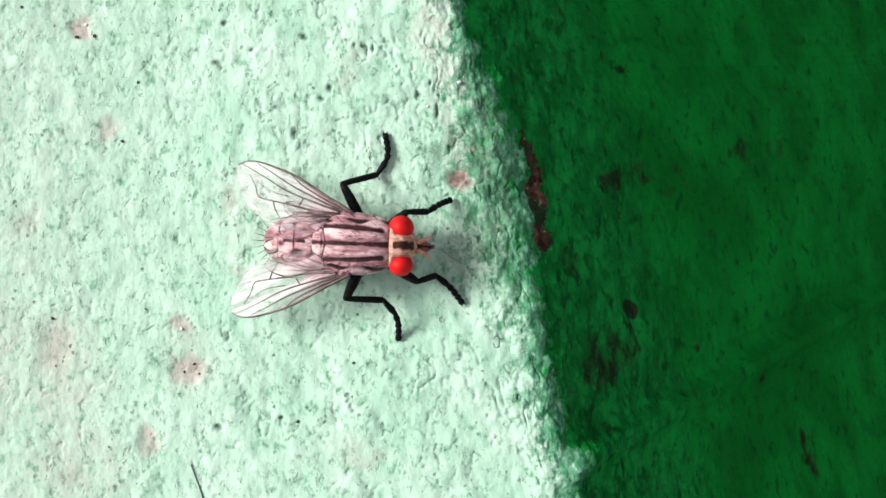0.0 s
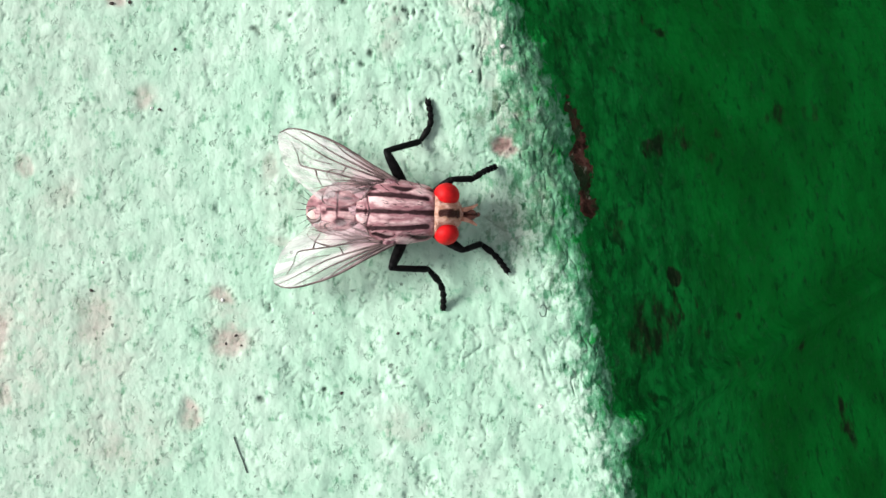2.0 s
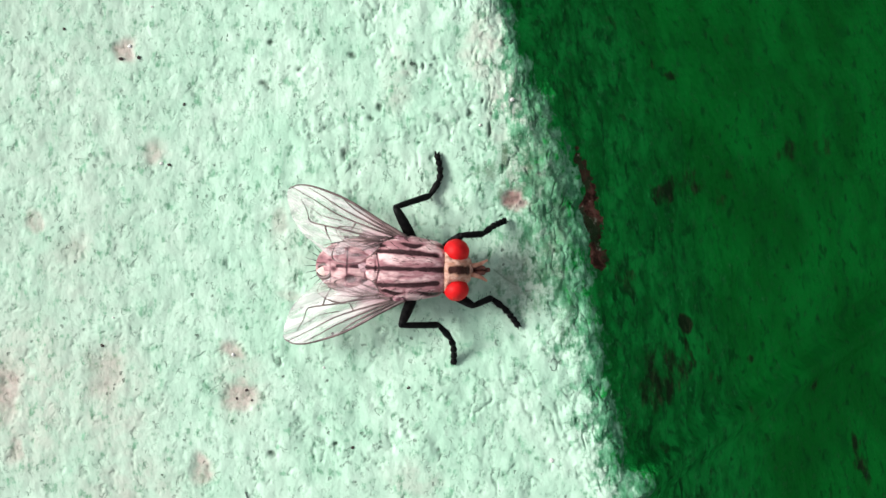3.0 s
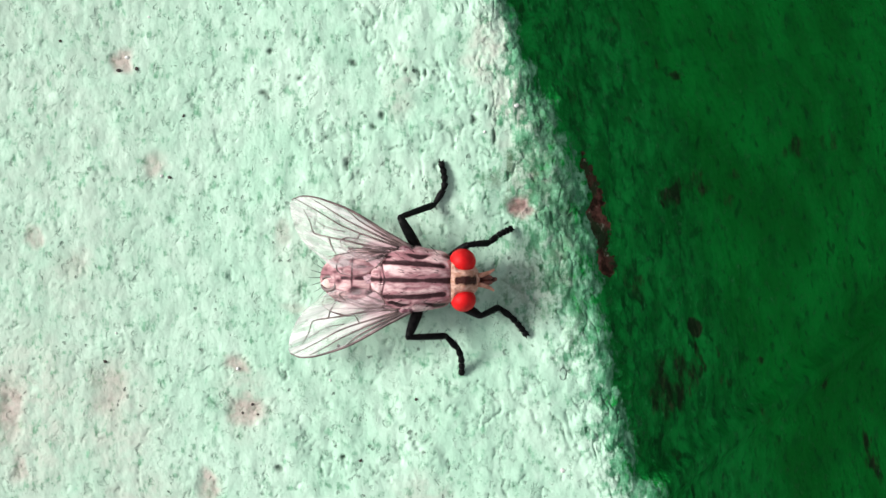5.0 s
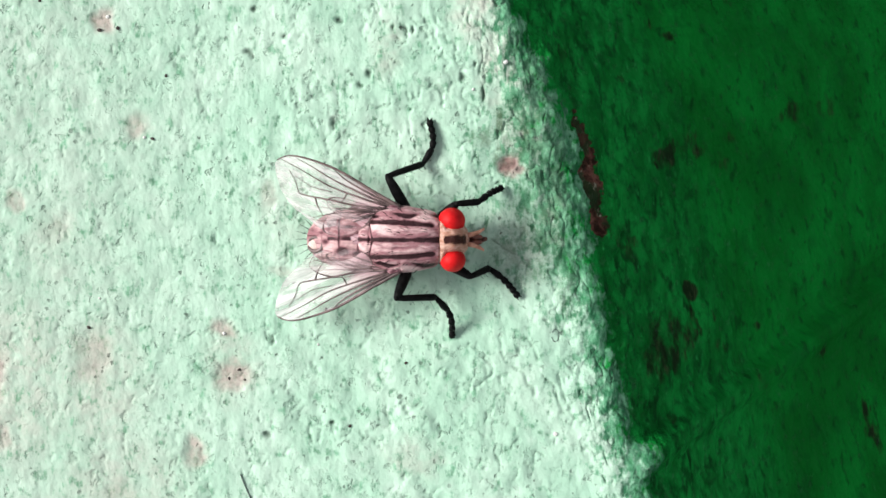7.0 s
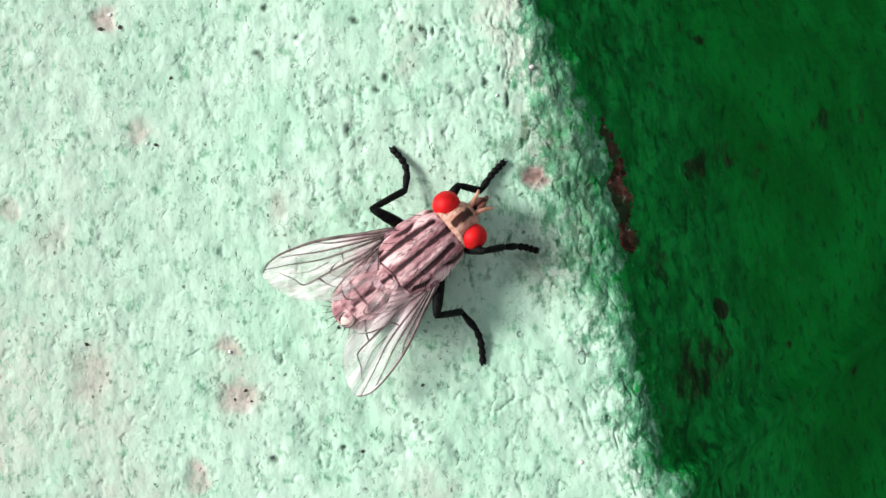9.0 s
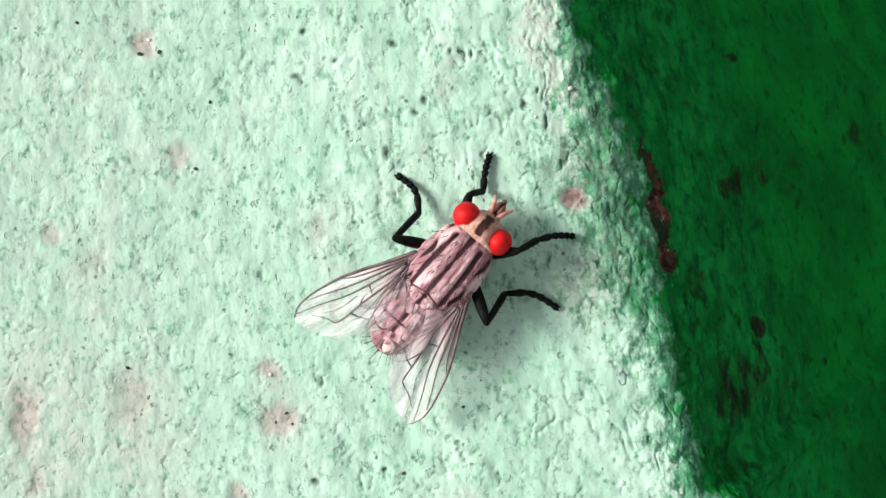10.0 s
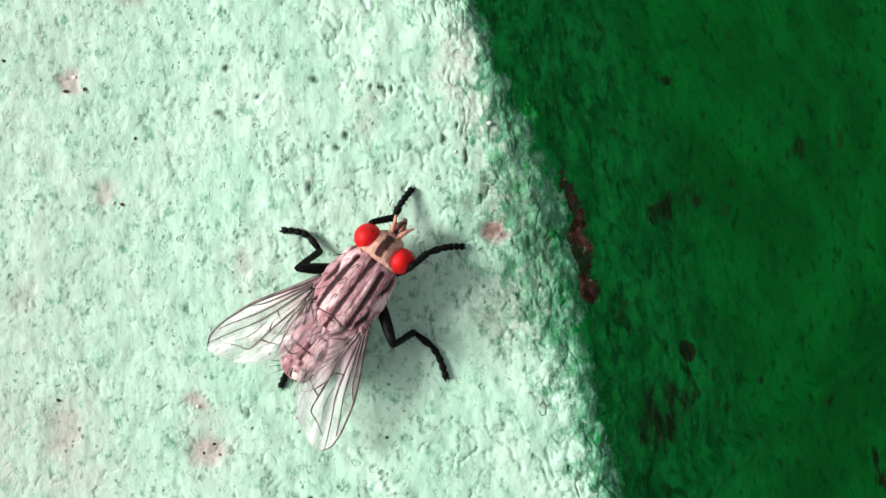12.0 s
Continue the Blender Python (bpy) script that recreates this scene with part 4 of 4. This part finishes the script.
        m = Matrix.Translation(root * MM) @ Matrix((x, y, x.cross(y))).transposed().to_4x4()
        membrane, lines = wing_meshes(side)
        wing = part("wing", membrane, fly, "clear pleated wing with dark veins")
        wing.matrix_basis = m
        wings.append((wing, side, m))
        part("vein_net", lines, wing, "dark brown wing veins")
        for outline, lift in LOBES[side]:
            skin, rim = lobe_meshes(outline, lift, m)
            part("wing_lobe", skin, wing, "milky pink lobe of the wing base")
            part("lobe_rim", rim, wing, "dark rim of a wing lobe")
        part("wing_root", mesh_from("wing_root", *joined([ball((-0.2, side * -0.15, 0.05), (0.55, 0.30, 0.22), 14, 8), ball((-0.75, side * -0.75, 0.02), (0.7, 0.50, 0.15), 14, 8), ball((-1.2, side * -1.35, 0.0), (0.75, 0.55, 0.12), 14, 8)]), SCALE), wing, "pinkish wing root scale")
    leg_pieces = {}
    for name, spec in LEGS.items():
        n = LENGTHS[name]
        leg_pieces[name] = [part(kind, mesh_from(kind, *shape, LEG), fly, "black bristly leg piece")
                       for kind, shape in (("femur", femur_mesh(n[0])), ("tibia", tibia_mesh(n[1])), ("tarsus", tarsus_mesh(n[2], spec[-1])))]
        tagged(part("bristles", mesh_from("bristles", *tibia_bristles(n[1]), LEG), leg_pieces[name][1]), kind="stuff")
    return fly, leg_pieces, belly, wings


FLY, LEG_PIECES, BELLY, WINGS = build_fly()


# ---- loose bits on the ledge ----
def grain_mesh(name, size, material, seed):
    rng = random.Random(seed)
    v, f = ball((0, 0, 0), (size, size * 0.8, size * 0.6), 8, 6)
    v = [tuple(c * rng.uniform(0.75, 1.25) for c in p) for p in v]
    return mesh_from(name, v, f, material, flat=True)


def build_bits():
    for k, (x, y, size) in enumerate(((-26.6, 13.0, 0.16), (-24.2, 4.7, 0.12), (3.7, -15.8, 0.16), (-18.9, -8.8, 0.14), (-25.0, 15.8, 0.10), (0.6, 9.4, 0.18), (-1.6, 7.6, 0.12), (-12.4, -9.6, 0.10), (-27.5, -6.3, 0.10))):
        ob = new("grain", grain_mesh("grain", size, GRIT, k))
        ob.matrix_basis = pose(x * MM, y * MM, (top_height(x, y) + size * 0.25) * MM, 0, 0, 40 * k)
        tagged(ob, "tiny pale grain of grit on the painted ledge", "grit", "pale grit")
    for k, (x, y, size) in enumerate(((-27.2, 12.1, 0.17), (-25.9, 12.2, 0.15), (-28.3, -8.3, 0.14), (-17.9, -11.3, 0.12), (-18.6, -11.9, 0.10), (-17.5, -12.0, 0.09), (-22.6, 8.9, 0.12), (-31.3, 14.2, 0.12), (-6.4, -10.9, 0.12), (-11.8, -7.2, 0.13), (-23.6, 4.6, 0.14), (-10.3, -15.2, 0.12))):
        ob = new("crumb", grain_mesh("crumb", size, DIRT, 40 + k))
        ob.matrix_basis = pose(x * MM, y * MM, (top_height(x, y) + size * 0.25) * MM, 0, 0, 70 * k)
        tagged(ob, "tiny dark crumb of dirt on the painted ledge", "dirt", "dark crumbs")
    # this thin ring is added to stand in for a small round pit
    curl = [(3.75 + 0.24 * math.cos(a), -9.1 + 0.42 * math.sin(a)) for a in np.linspace(-2.9, 2.7, 18)]
    for name, line, r in (("pit_ring", curl, 0.022), ("hair", [(-17.9, -18.5), (-17.6, -19.3), (-17.2, -20.2), (-16.9, -21.0)], 0.05)):
        pts = [(x, y, top_height(x, y) + r) for x, y in line]
        ob = new(name, mesh_from(name, *tube(pts, [r] * len(pts), 6), FIBRE))
        tagged(ob, "short dark fibre stuck to the painted ledge", "fibre")


build_bits()

STAND = {"A": (-6.33, -2.45, -0.8), "B": (-6.46, -2.42, 39.0), "C": (-7.17, -1.95, 48.6), "D": (-8.03, -1.08, 52.0)}


def motions():
    def stand(k):
        x, y, turn = STAND[k]
        return pose(x * MM, y * MM, 0.0, 0, 0, turn)

    times = ((0.0, "A"), (8.4, "A"), (8.5, "B"), (9.3, "B"), (9.4, "C"), (10.8, "C"), (11.0, "D"), (12.0, "D"))
    walk(FLY, [(t, stand(k)) for t, k in times])
    # the abdomen stretches and the wings shift a little from stance to stance
    reach = {"A": 0.0, "B": -0.25, "C": -0.30, "D": -0.62}
    walk(BELLY, [(t, pose(reach[k] * MM, 0, 0)) for t, k in times])
    sweep = {"A": (0, 0), "B": (0, -4.5), "C": (-0.3, -4.0), "D": (-0.8, -4.5)}
    for wing, side, m in WINGS:
        back = {"A": 0.0, "B": 0.0, "C": 0.3, "D": 0.3 if side > 0 else 0.9}
        walk(wing, [(t, pose(-back[k] * MM, 0, 0) @ m @ pose(0, 0, 0, 0, 0, sweep[k][0 if side > 0 else 1])) for t, k in times])
    for name, pieces in LEG_PIECES.items():
        hip, *stances, bow = LEGS[name]
        n = LENGTHS[name]
        rows = [(t, leg_chain(hip, stances["ABCD".index(k)], n)) for t, k in times]
        if name == "left_hind":
            out, half, rest = leg_chain(hip, STRETCHED_HIND, n), leg_chain(hip, HALF_HIND, n), rows[-1][1]
            rows = rows[:-1] + [(11.3, rest), (11.4, half), (11.5, out), (11.6, out), (11.7, half), (11.8, rest), (11.9, half), (12.0, out)]
        if name == "right_hind":
            out, half, rest = leg_chain(hip, SPREAD_HIND, n), leg_chain(hip, TRAILING_HIND, n), rows[-1][1]
            rows = rows[:-2] + [(10.9, half), (11.0, out), (11.2, out), (11.3, half), (11.4, rest), (12.0, rest)]
        for i, piece in enumerate(pieces):
            walk(piece, [(t, leg_pose(chain[i], chain[i + 1])) for t, chain in rows])


motions()
